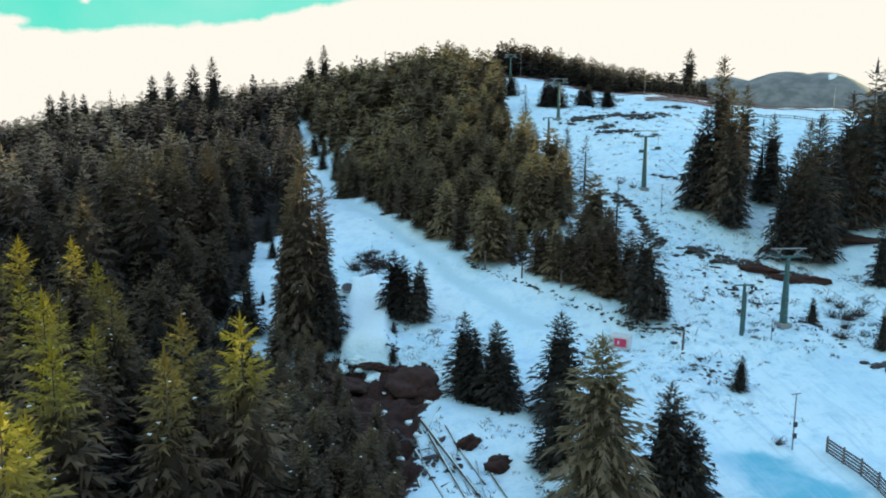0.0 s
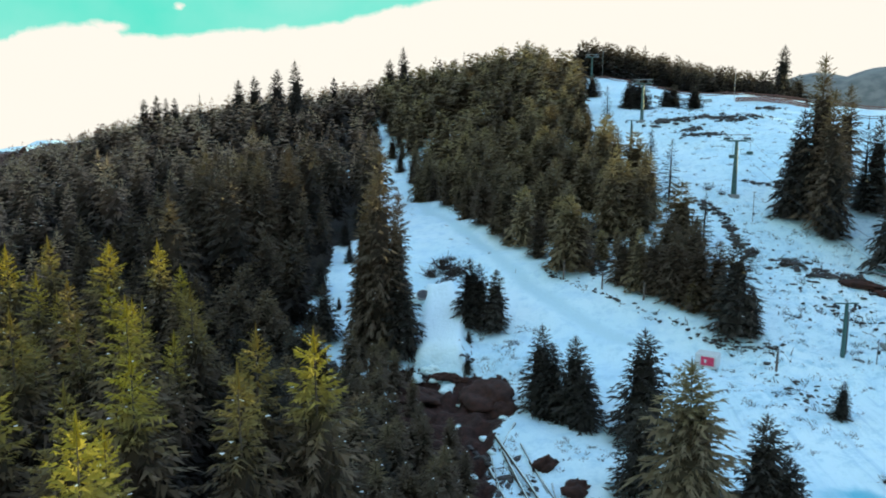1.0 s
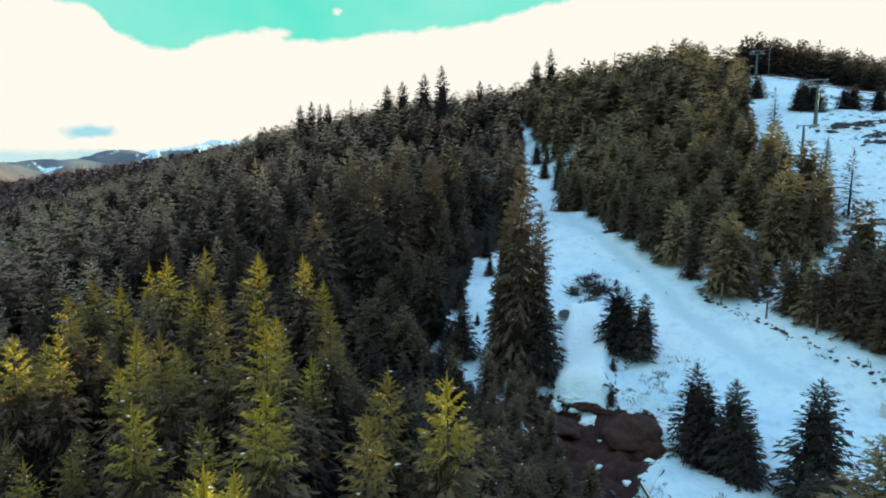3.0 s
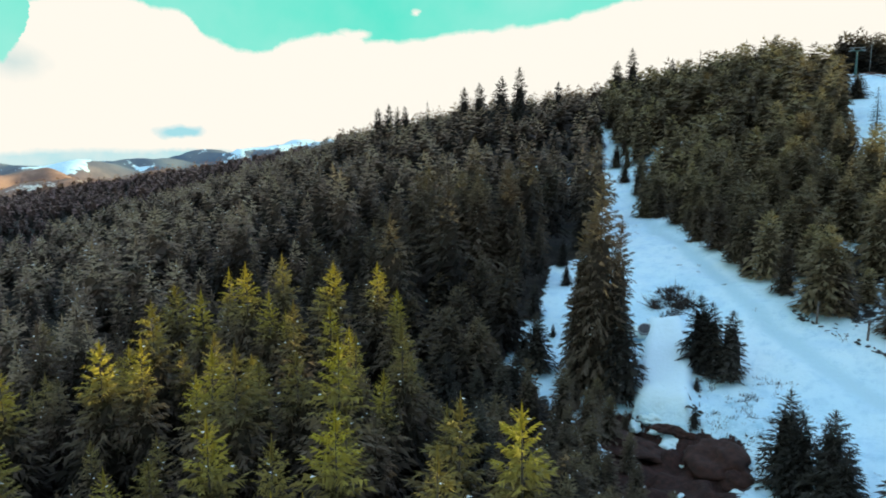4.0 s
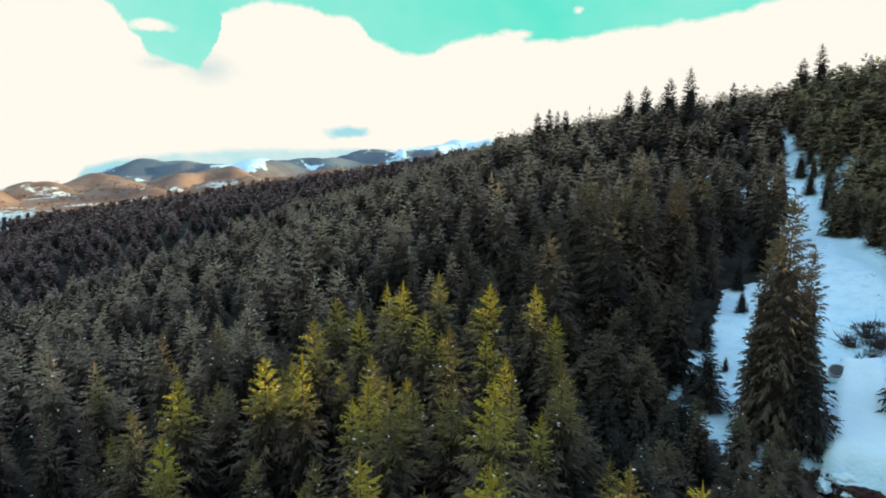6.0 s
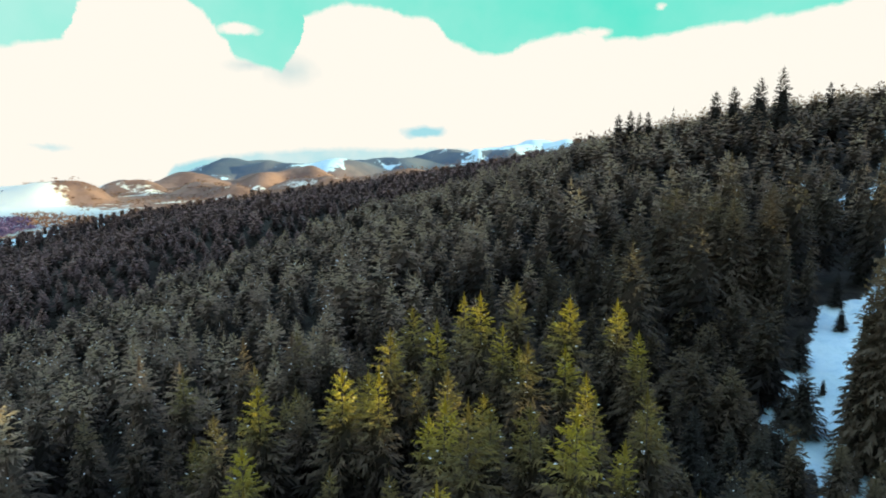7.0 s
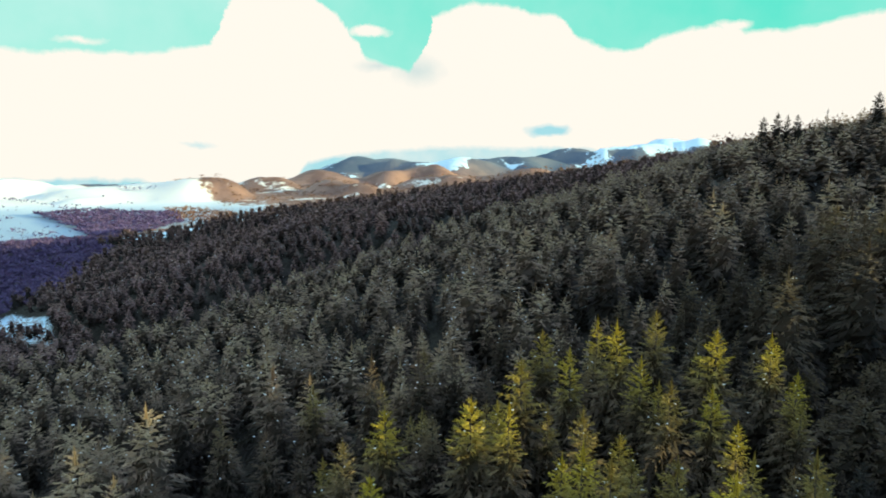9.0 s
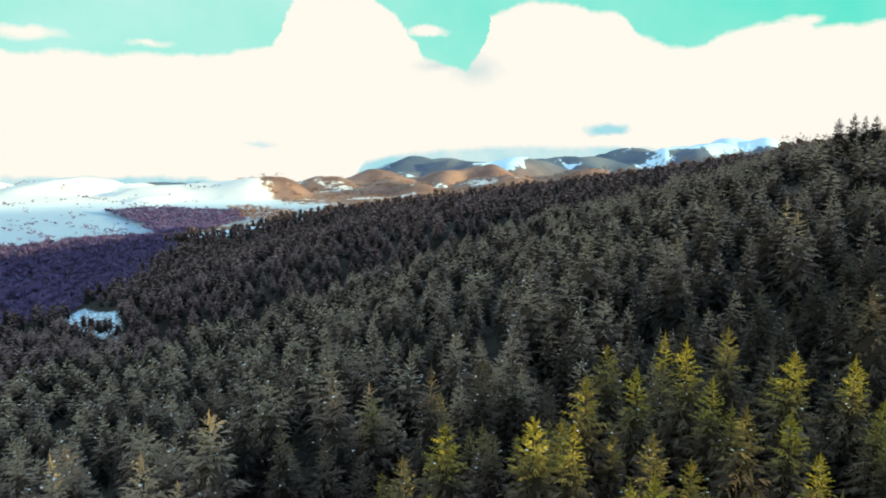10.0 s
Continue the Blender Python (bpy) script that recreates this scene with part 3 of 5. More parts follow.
        parts += [np.stack([lo, lo2, hi2], 1), np.stack([lo, hi2, hi], 1)]
    return np.concatenate(parts), (flecks, core_levels * core_sides * 2)


def layers(n, last):
    """0 for needles, 2 for snow flecks, 1 for inner twigs, by corner."""
    flecks, inner = last
    v = np.zeros(n)
    v[n - 3 * (flecks + inner):] = 2
    v[n - 3 * inner:] = 1
    return v


def dome_shape(seed, count):
    """Bare broadleaved crown one metre high, as twig diamonds."""
    rng = np.random.default_rng(seed)
    d = rng.normal(size=(count, 3))
    d /= np.linalg.norm(d, axis=1)[:, None]
    d[:, 2] = np.abs(d[:, 2]) * 1.0 - 0.15
    c = np.array([0, 0, 0.45]) + d * rng.uniform(0.18, 0.36, (count, 1)) * np.array([1, 1, 1.25])
    way = d * 0.16 + rng.normal(size=(count, 3)) * 0.05
    side = np.cross(way, rng.normal(size=(count, 3))) * 0.8
    side *= 0.07 / (np.linalg.norm(side, axis=1)[:, None] + 1e-6)
    return np.stack([c - way - side, c - way + side, c + way * 1.3], 1), (0, 0)


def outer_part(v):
    """0 at the trunk, where inner shade is painted, 1 at the boughs' ends, by corner of a crown one metre high."""
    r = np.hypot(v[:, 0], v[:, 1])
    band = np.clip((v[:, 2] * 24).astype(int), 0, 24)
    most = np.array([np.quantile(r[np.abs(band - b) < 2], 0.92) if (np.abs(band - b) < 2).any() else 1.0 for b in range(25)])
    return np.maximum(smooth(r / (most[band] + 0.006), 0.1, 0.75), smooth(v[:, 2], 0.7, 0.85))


def crown_normals(v):
    """Shading normals of a crown one metre high: outwards and upwards, as its outer boughs lie."""
    rng = np.random.default_rng(1)
    out = np.concatenate([v[:, :2], np.zeros((len(v), 1))], 1)
    out /= np.linalg.norm(out, axis=1)[:, None] + 1e-6
    face = np.repeat(rng.normal(size=(len(v) // 3, 3)) * 0.28, 3, 0)
    n = out + np.array([0, 0, 0.32]) + face
    return n / np.linalg.norm(n, axis=1)[:, None]


def set_normals(ob, normals):
    a = ob.data.attributes.new("custom_normal", "FLOAT_VECTOR", "POINT")
    a.data.foreach_set("vector", np.asarray(normals, np.float32).ravel())


def crown_mesh(name, quads, material):
    quads, inner = quads
    v = quads.reshape(-1, 3)
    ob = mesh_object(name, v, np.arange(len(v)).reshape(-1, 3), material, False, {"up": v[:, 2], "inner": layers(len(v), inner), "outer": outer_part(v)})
    set_normals(ob, crown_normals(v))
    return ob


def trunk_mesh(name, thick):
    bm = bmesh.new()
    rings = []
    for z, r in ((-0.03, 1.25), (0.02, 1.05), (0.25, 0.85), (0.6, 0.5), (0.97, 0.08)):
        rings.append([bm.verts.new((math.cos(k * 1.0472) * r * thick, math.sin(k * 1.0472) * r * thick, z)) for k in range(6)])
    for lo, hi in zip(rings, rings[1:]):
        for k in range(6):
            bm.faces.new((lo[k], lo[(k + 1) % 6], hi[(k + 1) % 6], hi[k]))
    bm.faces.new(rings[-1])
    me = bpy.data.meshes.new(name)
    bm.to_mesh(me)
    bm.free()
    me.materials.append(BARK)
    return new(name, me)


def spruce(label, shape, needles):
    """One spruce, a metre high, as an Empty with trunk and crown."""
    root = tagged(new("spruce_tree"), label, "tree")
    trunk_mesh("trunk", 0.011).parent = root
    crown_mesh("crown", shape, needles).parent = root
    return root


WOOD_LABEL = "tall narrow spruce of the dense wood with olive needles"
SUNLIT_LABEL = "tall spruce of the dense wood, golden sunlight painted into its top"
OPEN_LABEL = "free-standing dark green spruce branched down to the snow"
THIN_LABEL = "thin sparse spruce with open bluish branches beside the ski run"
TALL_LABEL = "very tall mature spruce towering beside the snowy ski run"
BROWN_LABEL = "broad brownish spruce branched down to the snow beside the run"
WOOD_SHAPES = [spruce_shape(s, 25, 9, 6, r, 0.10, fl, 0.34, d, 0.40, flecks=7, width=0.30) for s, r, fl, d in ((11, 0.225, 0.78, 0.42), (12, 0.245, 0.72, 0.35), (13, 0.205, 0.82, 0.45), (14, 0.235, 0.80, 0.4), (15, 0.255, 0.74, 0.38), (16, 0.215, 0.72, 0.42))]
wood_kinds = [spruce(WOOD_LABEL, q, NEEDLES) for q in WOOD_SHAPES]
sunlit_kinds = [spruce(SUNLIT_LABEL, q, NEEDLES_SUNLIT) for q in WOOD_SHAPES]
open_kinds = [spruce(OPEN_LABEL, spruce_shape(s, 24, 10, 6, r, 0.01, 0.68, 0.24, 0.35, 0.5, flecks=5, width=0.32), NEEDLES_DARK) for s, r in ((21, 0.27), (22, 0.295), (23, 0.245))]
tall_kinds = [spruce(TALL_LABEL, spruce_shape(s, 42, 9, 7, r, 0.01, 0.52, 0.36, 0.45, 0.5, flecks=12, width=0.26), NEEDLES_TALL) for s, r in ((31, 0.16), (32, 0.175))]
thin_kinds = [spruce(THIN_LABEL, spruce_shape(s, 20, 5, 5, r, 0.04, 0.7, 0.35, 0.25, 0.10, width=0.26), NEEDLES_BLUE) for s, r in ((41, 0.19), (42, 0.17))]
brown_kinds = [spruce(BROWN_LABEL, spruce_shape(s, 32, 11, 8, r, 0.01, 0.62, 0.28, 0.5, 0.5, flecks=6, width=0.28), NEEDLES_BROWN) for s, r in ((45, 0.28),)]
used = set()
spin = random.Random(5)


def plant(kinds, x, y, height, group, wide=1.0):
    """Stand a spruce of that height at x, y: the first of each kind is the model itself, the others are copies."""
    model = kinds[spin.randrange(len(kinds))]
    lean = pose(0, 0, 0, spin.uniform(-1.5, 1.5), spin.uniform(-1.5, 1.5), spin.uniform(0, 360))
    m = Matrix.Translation((x, y, float(surface(x, y)) - 0.1)) @ lean @ Matrix.Diagonal((height * wide, height * wide, height, 1))
    if model.name in used:
        made = copy_thing(model, m @ Matrix.Diagonal([1 / v for v in model.scale] + [1]))
    else:
        used.add(model.name)
        model.matrix_basis = m
        made = model
    return tagged(made, group=group)


# trees that stand by themselves: x, y, height
BESIDE_RUN_TALL = [(-17.9, 89.4, 26.6), (-20.4, 91.3, 20.5), (-16.2, 91.0, 20.3), (-19.0, 92.6, 22.0), (-15.6, 89.4, 17.0), (-20.2, 88.9, 14.5)]
BESIDE_RUN = [(-14.8, 88.1, 12.0), (-26.1, 92.2, 7.7), (-6.5, 95.6, 8.9), (-5.2, 94.6, 8.5), (-3.1, 93.5, 8.2), (-6.4, 90.5, 1.8), (-6.1, 84.4, 2.2), (30.7, 69.7, 3.8), (27.6, 87.8, 6.0), (25.8, 87.8, 12.1)]
FRONT_ROW = [(2.4, 74.6, 9.2), (3.4, 72.7, 8.0), (5.6, 70.6, 9.0), (6.4, 68.5, 6.5), (11.6, 66.4, 10.6), (9.8, 57.0, 7.2), (17.2, 50.4, 9.0), (18.6, 49.6, 6.5)]
NEAR_BIG = [(11.9, 48.6, 13.6)]
SOIL_EDGE = [(-8.1, 59.8, 6), (-5.5, 52.1, 6.5), (-10.5, 56.5, 7), (-5.7, 47.5, 6), (-9.8, 47.9, 7), (-3.2, 46.8, 5), (-8.2, 50.6, 6.5), (-12.9, 54.5, 7.5), (-6.2, 63.3, 5), (-4.2, 56.8, 4.5), (-6.3, 43.5, 6), (-13.5, 61.5, 7),
             (-15.5, 57.5, 8), (-12, 66.5, 5.5), (-16.5, 69, 6), (-9.6, 68, 4.5), (-13, 49.5, 7.5), (-17, 63.5, 8), (-16.4, 83.5, 5), (-19.2, 85, 4.2), (-14.2, 79, 5.5), (-19.5, 80, 7), (-11.2, 74, 4.6), (-15.8, 75.5, 6.5), (-13.2, 83.2, 3.0)]
RIGHT_TALL = [(46.2, 117.9, 24.7), (52.9, 126.1, 18.3), (45.8, 113.6, 20.7), (62.8, 109.1, 21.0), (65.6, 109.8, 19.1), (53.0, 103.2, 19.4), (55.9, 104.6, 19.6), (68.8, 110.9, 21.6)]
RIGHT_GROUP = [(43.3, 117.9, 16.8), (46.1, 111.2, 12.4), (42.1, 118.3, 11.1), (55.7, 119.9, 15.0), (54.1, 120.6, 7.7), (50.1, 102.3, 13.9), (53.3, 101.2, 13.2), (55.1, 100.8, 10.8), (52.7, 104.5, 15.9), (61.5, 109.8, 14.9),
               (58.3, 92.1, 9.0), (45.6, 84.6, 3.6), (49.8, 77.1, 5.2), (58.3, 106.2, 15.3), (60.0, 107.6, 13)]
UPPER_RUN = [(-34.9, 205.5, 5.5), (-39.3, 217, 6.5), (-38.6, 226, 5.0), (-48.5, 236, 8.0), (-45.6, 248, 6.0), (-44.8, 219, 7.0), (-51.3, 268, 7.5), (-42.6, 240, 5.5), (-49.5, 258, 7.0), (-39.5, 186, 5.0), (-45, 262, 6.5), (-36.8, 234, 6.0)]
SNOW_GAP = [(-30.6, 106, 5.5), (-31.2, 125, 5.0), (-30.6, 137, 6.0), (-28.8, 118, 3.2), (-33.0, 146, 6.0), (-28.2, 93.5, 4.6), (-26.6, 102, 2.0)]
RUN_EDGE = [(-24.0, 175, 7.5), (-15.6, 153, 8.0), (-4.2, 127, 7.0), (-2.0, 121, 5.2), (-20.0, 163, 6.8), (-10.0, 139, 8.2), (3.0, 112.5, 7.5), (-27.0, 187, 7.0), (-12.6, 146.5, 5.0), (9.0, 106.5, 8.0), (14.2, 101.5, 7.6), (-29.5, 193, 6.5), (6.0, 109.5, 5.5), (-7.0, 132.5, 9.0), (17.8, 98.2, 8.6), (20.4, 96.2, 9.4), (22.8, 94.4, 9.0), (25.2, 93.6, 9.6), (23.6, 98.5, 10.5), (20.6, 101.5, 10.0)]
UPPER_GROUP = [(28.8, 202.2, 7.3), (32.2, 203.7, 7.8), (30.5, 206, 7.8), (39.5, 205, 5.6), (41.2, 204.6, 6.3), (45.4, 198.1, 6.1), (19.7, 263.3, 8.4), (18.5, 235, 8), (21.1, 223.0, 6.8)]
THIN_ONES = [(21.7, 188.1, 9.5), (28.4, 161.5, 5.1), (24.6, 141.8, 9.5), (25.7, 128.2, 10.7), (27.5, 110.8, 8), (66.3, 110.0, 25.3), (68.5, 109.8, 26.4), (54.5, 103.6, 19.8), (54.0, 119.6, 14)]
for kinds, spots, wide, group in ((tall_kinds, BESIDE_RUN_TALL, 0.85, "tall spruces beside the ski run"), (open_kinds, BESIDE_RUN, 1.2, "spruces beside the ski run"), (open_kinds, FRONT_ROW, 1.18, "spruces beside the ski run"),
                            (tall_kinds, UPPER_RUN, 1.9, "young spruces on the upper run"), (open_kinds, SNOW_GAP, 1.15, "young spruces in the snowy gap"), (tall_kinds, RUN_EDGE, 1.6, "spruces at the edge of the run"),
                            (brown_kinds, NEAR_BIG, 1.15, "spruces beside the ski run"), (tall_kinds, SOIL_EDGE, 1.55, "young spruces beside the dug soil"),
                            (tall_kinds, RIGHT_TALL, 0.98, "tall spruces on the lift slope"), (open_kinds, RIGHT_GROUP, 0.85, "spruces on the lift slope"), (open_kinds, UPPER_GROUP, 1.75, "spruces on the upper slope"),
                            (thin_kinds, THIN_ONES, 1.2, "thin spruces on the lift slope")):
    for x, y, h in spots:
        plant(kinds, x, y, h, group, wide)

# the tallest trees on the skyline
SKYLINE = [(-48.4, 296, 22), (-54.5, 295, 19.5), (-81.2, 255.4, 24), (-88.1, 253.1, 22), (-97.6, 257, 19), (-103.3, 255, 18.4), (-119.9, 258.6, 16.5), (-128.7, 257.6, 17.1), (-134.7, 254.6, 18.3),
           (-138.2, 252.7, 17.7), (-132.8, 257.8, 17.3), (-7.9, 289.9, 15.4), (1.8, 290, 14.6), (-24.5, 299, 16.5), (-14.7, 289.6, 13.9), (-73.6, 280.5, 16.6), (-33.7, 298.1, 15.8), (86.8, 255.7, 18.9)]
for x, y, h in SKYLINE:
    plant(thin_kinds if spin.random() < 0.2 else open_kinds, x, y, h * 1.12, "skyline spruces", 0.8)


def scatter(seed, x0, x1, y0, y1, step, keep):
    """Jittered grid of places that keep() accepts."""
    rng = np.random.default_rng(seed)
    gx, gy = np.meshgrid(np.arange(x0, x1, step), np.arange(y0, y1, step))
    gx = (gx + rng.uniform(-0.5, 0.5, gx.shape) * step).ravel()
    gy = (gy + rng.uniform(-0.5, 0.5, gy.shape) * step).ravel()
    ok = keep(gx, gy)
    return gx[ok], gy[ok], rng


def near_wood(x, y):
    return (x > -74) & (y < 84) & (x < 6)


def left_wood(x, y):
    return inside(LEFT_WOOD_EDGE, x, y) & ~inside(CLEARING, x + 9 * waves(x, y, 34, 61), y + 3 * waves(x, y, 20, 62)) & (in_glade(x, y) < 0.3)


def wood_height(x, y, rng):
    """Height of the wood's trees: lower along its edge beside the dug soil."""
    edge = smooth(off_line(SOIL_PATCH, x, y, True), 2, 15) * (1 - smooth(x, -19, -12))
    edge = edge * (1 - 0.6 * soft_inside(YOUNG_WOOD, x, y, 3)) + 0.12 * smooth(y, 95, 120) * smooth(x, -75, -60)
    return (0.36 + 0.64 * edge) * (16.2 + 2.6 * rng.standard_normal(np.shape(x))) * np.where(rng.uniform(size=np.shape(x)) < 0.25, 0.78, 1.0)


# the near wood, tree by tree: the tallest first, the others between them
WOOD_FRONT = [(-39.2, 47.4, 18.0), (-34, 44.4, 19.2), (-31, 38.3, 16.6), (-43.2, 63.6, 17.9), (-27.7, 58.2, 17.4), (-31.1, 55.1, 17.1), (-42, 69.1, 16.1), (-34.2, 52.2, 16.7), (-27.7, 54.4, 14.4),
              (-22.8, 39.8, 17.3), (-14.7, 36.4, 17.4), (-15.9, 41.6, 17.8), (-12.1, 42.5, 17.7), (-21.2, 34.3, 15.5), (-25.5, 44.5, 14.6), (-45.5, 54.7, 17.0)]
WOOD_BACK = [(-54.8, 50.4, 18.7), (-51.3, 51.7, 17.9), (-63.7, 47.4, 17.2), (-64.5, 40.7, 14.5), (-64.4, 70, 18.6), (-54.9, 64.1, 19.0), (-61.8, 76, 18.7), (-54.5, 70.9, 20.4), (-46.6, 76.8, 18.6),
             (-43.1, 81.3, 17.3), (-76.2, 40, 16.0), (-77.7, 56, 16.0), (-75.5, 60, 18.7), (-72.6, 27.4, 17.6), (-80.2, 63.6, 17.4), (-85, 38.3, 17.9), (-82.4, 48.5, 17.8), (-82.6, 80, 16.1)]
WOOD_WALL = [(-40.5, 122.4, 18.4), (-44.5, 119, 18), (-49, 121, 18.5), (-57.3, 126.3, 19), (-42.5, 128, 18.5), (-38.2, 132, 16), (-52.5, 125, 17.5), (-46.5, 126, 18), (-61, 119, 17)]
fixed = np.array(WOOD_FRONT + WOOD_BACK + WOOD_WALL)
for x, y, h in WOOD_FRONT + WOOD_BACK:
    plant(sunlit_kinds if x > -66 else wood_kinds, x, y, h, "spruces of the near wood")
for x, y, h in WOOD_WALL:
    plant(tall_kinds, x, y, h, "spruces of the near wood", 1.25)


def off_fixed(x, y):
    """Distance from the nearest tree placed above."""
    return np.min(np.hypot(np.asarray(x)[:, None] - fixed[:, 0], np.asarray(y)[:, None] - fixed[:, 1]), axis=1)


nx, ny, rng = scatter(3, -78, 8, 14, 88, 5.5, lambda x, y: left_wood(x, y) & near_wood(x, y) & (np.hypot(x, y) > 26) & (y > -0.9 * x - 30) & (off_fixed(x, y) > 3.3))
nh = wood_height(nx, ny, rng) * rng.uniform(0.8, 1.0, len(nx))
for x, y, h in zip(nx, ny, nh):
    plant(open_kinds if h < 10 else sunlit_kinds if x > -58 and h > 12.5 else wood_kinds, x, y, h, "spruces of the near wood", 0.94)


for model in wood_kinds + sunlit_kinds + open_kinds + tall_kinds + thin_kinds + brown_kinds:
    if model.name not in used:
        for ob in (*model.children, model):
            bpy.data.objects.remove(ob)


# the rest of the woods, as massed trees
def massed(name, shapes, x, y, h, material, seed, label, wide=1.0):
    rng = np.random.default_rng(seed)
    verts, ups, tones, cores, ways, outers = [], [], [], [], [], []
    z = surface(x, y) - 0.1
    kind = rng.integers(0, len(shapes), len(x))
    for k, (q, inner) in enumerate(shapes):
        sel = np.nonzero(kind == k)[0]
        if not len(sel):
            continue
        v = q.reshape(-1, 3)
        a = rng.uniform(0, 6.283, len(sel))
        s = h[sel] * wide * rng.uniform(0.88, 1.15, len(sel))
        vx = (v[:, 0] * np.cos(a)[:, None] - v[:, 1] * np.sin(a)[:, None]) * s[:, None] + x[sel][:, None]
        vy = (v[:, 0] * np.sin(a)[:, None] + v[:, 1] * np.cos(a)[:, None]) * s[:, None] + y[sel][:, None]
        vz = v[:, 2] * h[sel][:, None] + z[sel][:, None]
        verts.append(np.stack([vx, vy, vz], -1).reshape(-1, 3))
        n = crown_normals(v)
        nx = n[:, 0] * np.cos(a)[:, None] - n[:, 1] * np.sin(a)[:, None]
        ny = n[:, 0] * np.sin(a)[:, None] + n[:, 1] * np.cos(a)[:, None]
        ways.append(np.stack([nx, ny, np.broadcast_to(n[:, 2], nx.shape)], -1).reshape(-1, 3))
        ups.append(np.tile(v[:, 2], len(sel)))
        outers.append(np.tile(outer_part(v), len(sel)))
        cores.append(np.tile(layers(len(v), inner), len(sel)))
        tones.append(np.repeat(rng.uniform(0, 1, len(sel)), len(v)))
    verts = np.concatenate(verts)
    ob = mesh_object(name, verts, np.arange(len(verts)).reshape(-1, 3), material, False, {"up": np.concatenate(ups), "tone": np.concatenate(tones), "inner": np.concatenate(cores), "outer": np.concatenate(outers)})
    set_normals(ob, np.concatenate(ways))
    return tagged(ob, label, "forest", kind="stuff")


FINE = [spruce_shape(s, 19, 8, 5, r, 0.16, fl, 0.28, 0.45, 0.5, 7, 8, 10, 0.30, 1.0) for s, r, fl in ((51, 0.20, 0.78), (52, 0.225, 0.70), (53, 0.18, 0.84), (54, 0.235, 0.76), (59, 0.205, 0.68))]
MID = [spruce_shape(s, 15, 7, 3, r, 0.22, fl, 0.28, 0.45, 0.5, 6, 7, 8, 0.34, 1.2) for s, r, fl in ((91, 0.205, 0.78), (92, 0.23, 0.70), (93, 0.185, 0.84), (94, 0.24, 0.76), (95, 0.21, 0.68))]
ROUND = [spruce_shape(s, 18, 9, 3, r, 0.01, fl, 0.28, 0.38, 0.5, 6, 8, 4, 0.38) for s, r, fl in ((55, 0.29, 0.62), (56, 0.32, 0.54), (57, 0.26, 0.68), (58, 0.30, 0.58), (60, 0.24, 0.72))]
ROUND_FAR = [spruce_shape(s, 11, 7, 2, r, 0.03, fl, 0.28, 0.38, 0.55, 5, 6, 3, 0.42) for s, r, fl in ((65, 0.29, 0.60), (66, 0.33, 0.50), (67, 0.25, 0.68), (68, 0.23, 0.74))]
LOW = [spruce_shape(s, 10, 7, 1, r, 0.28, fl, 0.28, 0.42, 0.55, 3, 5, 4, 0.46, 1.9) for s, r, fl in ((61, 0.23, 0.78), (62, 0.25, 0.72), (63, 0.21, 0.84), (64, 0.26, 0.7))]
FAR = [spruce_shape(s, 5, 4, 1, r, 0.3, 0.70, 0.22, 0.42, 0.72, 1, 5, 1, 0.6) for s, r in ((71, 0.22), (72, 0.25), (73, 0.23))]
DOMES = [dome_shape(s, 24) for s in (81, 82, 83)]
FAR_DOMES = [dome_shape(s, 9) for s in (84, 85)]

x, y, rng = scatter(7, -60, 40, 80, 345, 5.0, lambda x, y: inside(HILL_WOOD, x, y) & (in_glade(x, y) < 0.3))
h = 10.6 * rng.choice([0.45, 0.7, 0.95, 1.1, 1.25], len(x)) + 0.7 * rng.standard_normal(len(x)) + 3 * smooth(y, 200, 300)
edge = off_line(HILL_WOOD, x, y, True)
h = h * (0.88 + 0.12 * smooth(edge, 0, 12))
front = y < 190
massed("hill_forest", ROUND, x[front], y[front], h[front], NEEDLES_HILL, 1, "dense olive-green spruce wood on the snowy hill between the runs", 1.1)
massed("hilltop_forest", ROUND_FAR, x[~front], y[~front], h[~front], NEEDLES_HILL, 2, "dark spruce wood on the hill's crest", 1.2)


def in_view(x, y):
    a = np.degrees(np.arctan2(-x, y))
    return (a > -5) & (a < 100)


def pine_part(x, y):
    """The spruce wood ends in the valley, where bare broadleaved trees take over."""
    w = 12 * waves(x, y, 80, 41)
    return ~inside(BARE_VALLEY, x + w, y + w)


x, y, rng = scatter(8, -230, 0, 0, 210, 6.7, lambda x, y: left_wood(x, y) & (off_fixed(x, y) > 3.4) & ~(near_wood(x, y) & (y > 14)) & in_view(x, y) & (np.hypot(x, y) < 195) & (np.hypot(x, y) > 30))
r = np.hypot(x, y)
h = wood_height(x, y, rng) * (1 - 0.16 * smooth(r, 120, 190)) * rng.choice([0.72, 0.88, 1.0, 1.06, 1.16], len(x))
young = inside(YOUNG_WOOD, x, y)
massed("young_forest", ROUND, x[young], y[young], h[young], NEEDLES_SHADY, 24, "young spruces between tall wood and run, shade painted into needles")
sx, sy, srng = scatter(25, -26, -3, 38, 82, 3.6, lambda x, y: inside(SOIL_EDGE_WOOD, x, y))
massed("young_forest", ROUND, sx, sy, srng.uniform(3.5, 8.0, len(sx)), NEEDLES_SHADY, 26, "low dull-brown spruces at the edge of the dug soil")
r = np.where(young, 999, r)
# the wood's heart gets its shade from the darker needle copy
wall = (r < 145) & (x > -72) & (y > 84)
massed("wall_forest", FINE, x[wall], y[wall], h[wall] * 1.05, NEEDLES_SHADY, 27, "tall brown spruces of the wood's heart, shade painted into needles")
r = np.where(wall, 999, r)
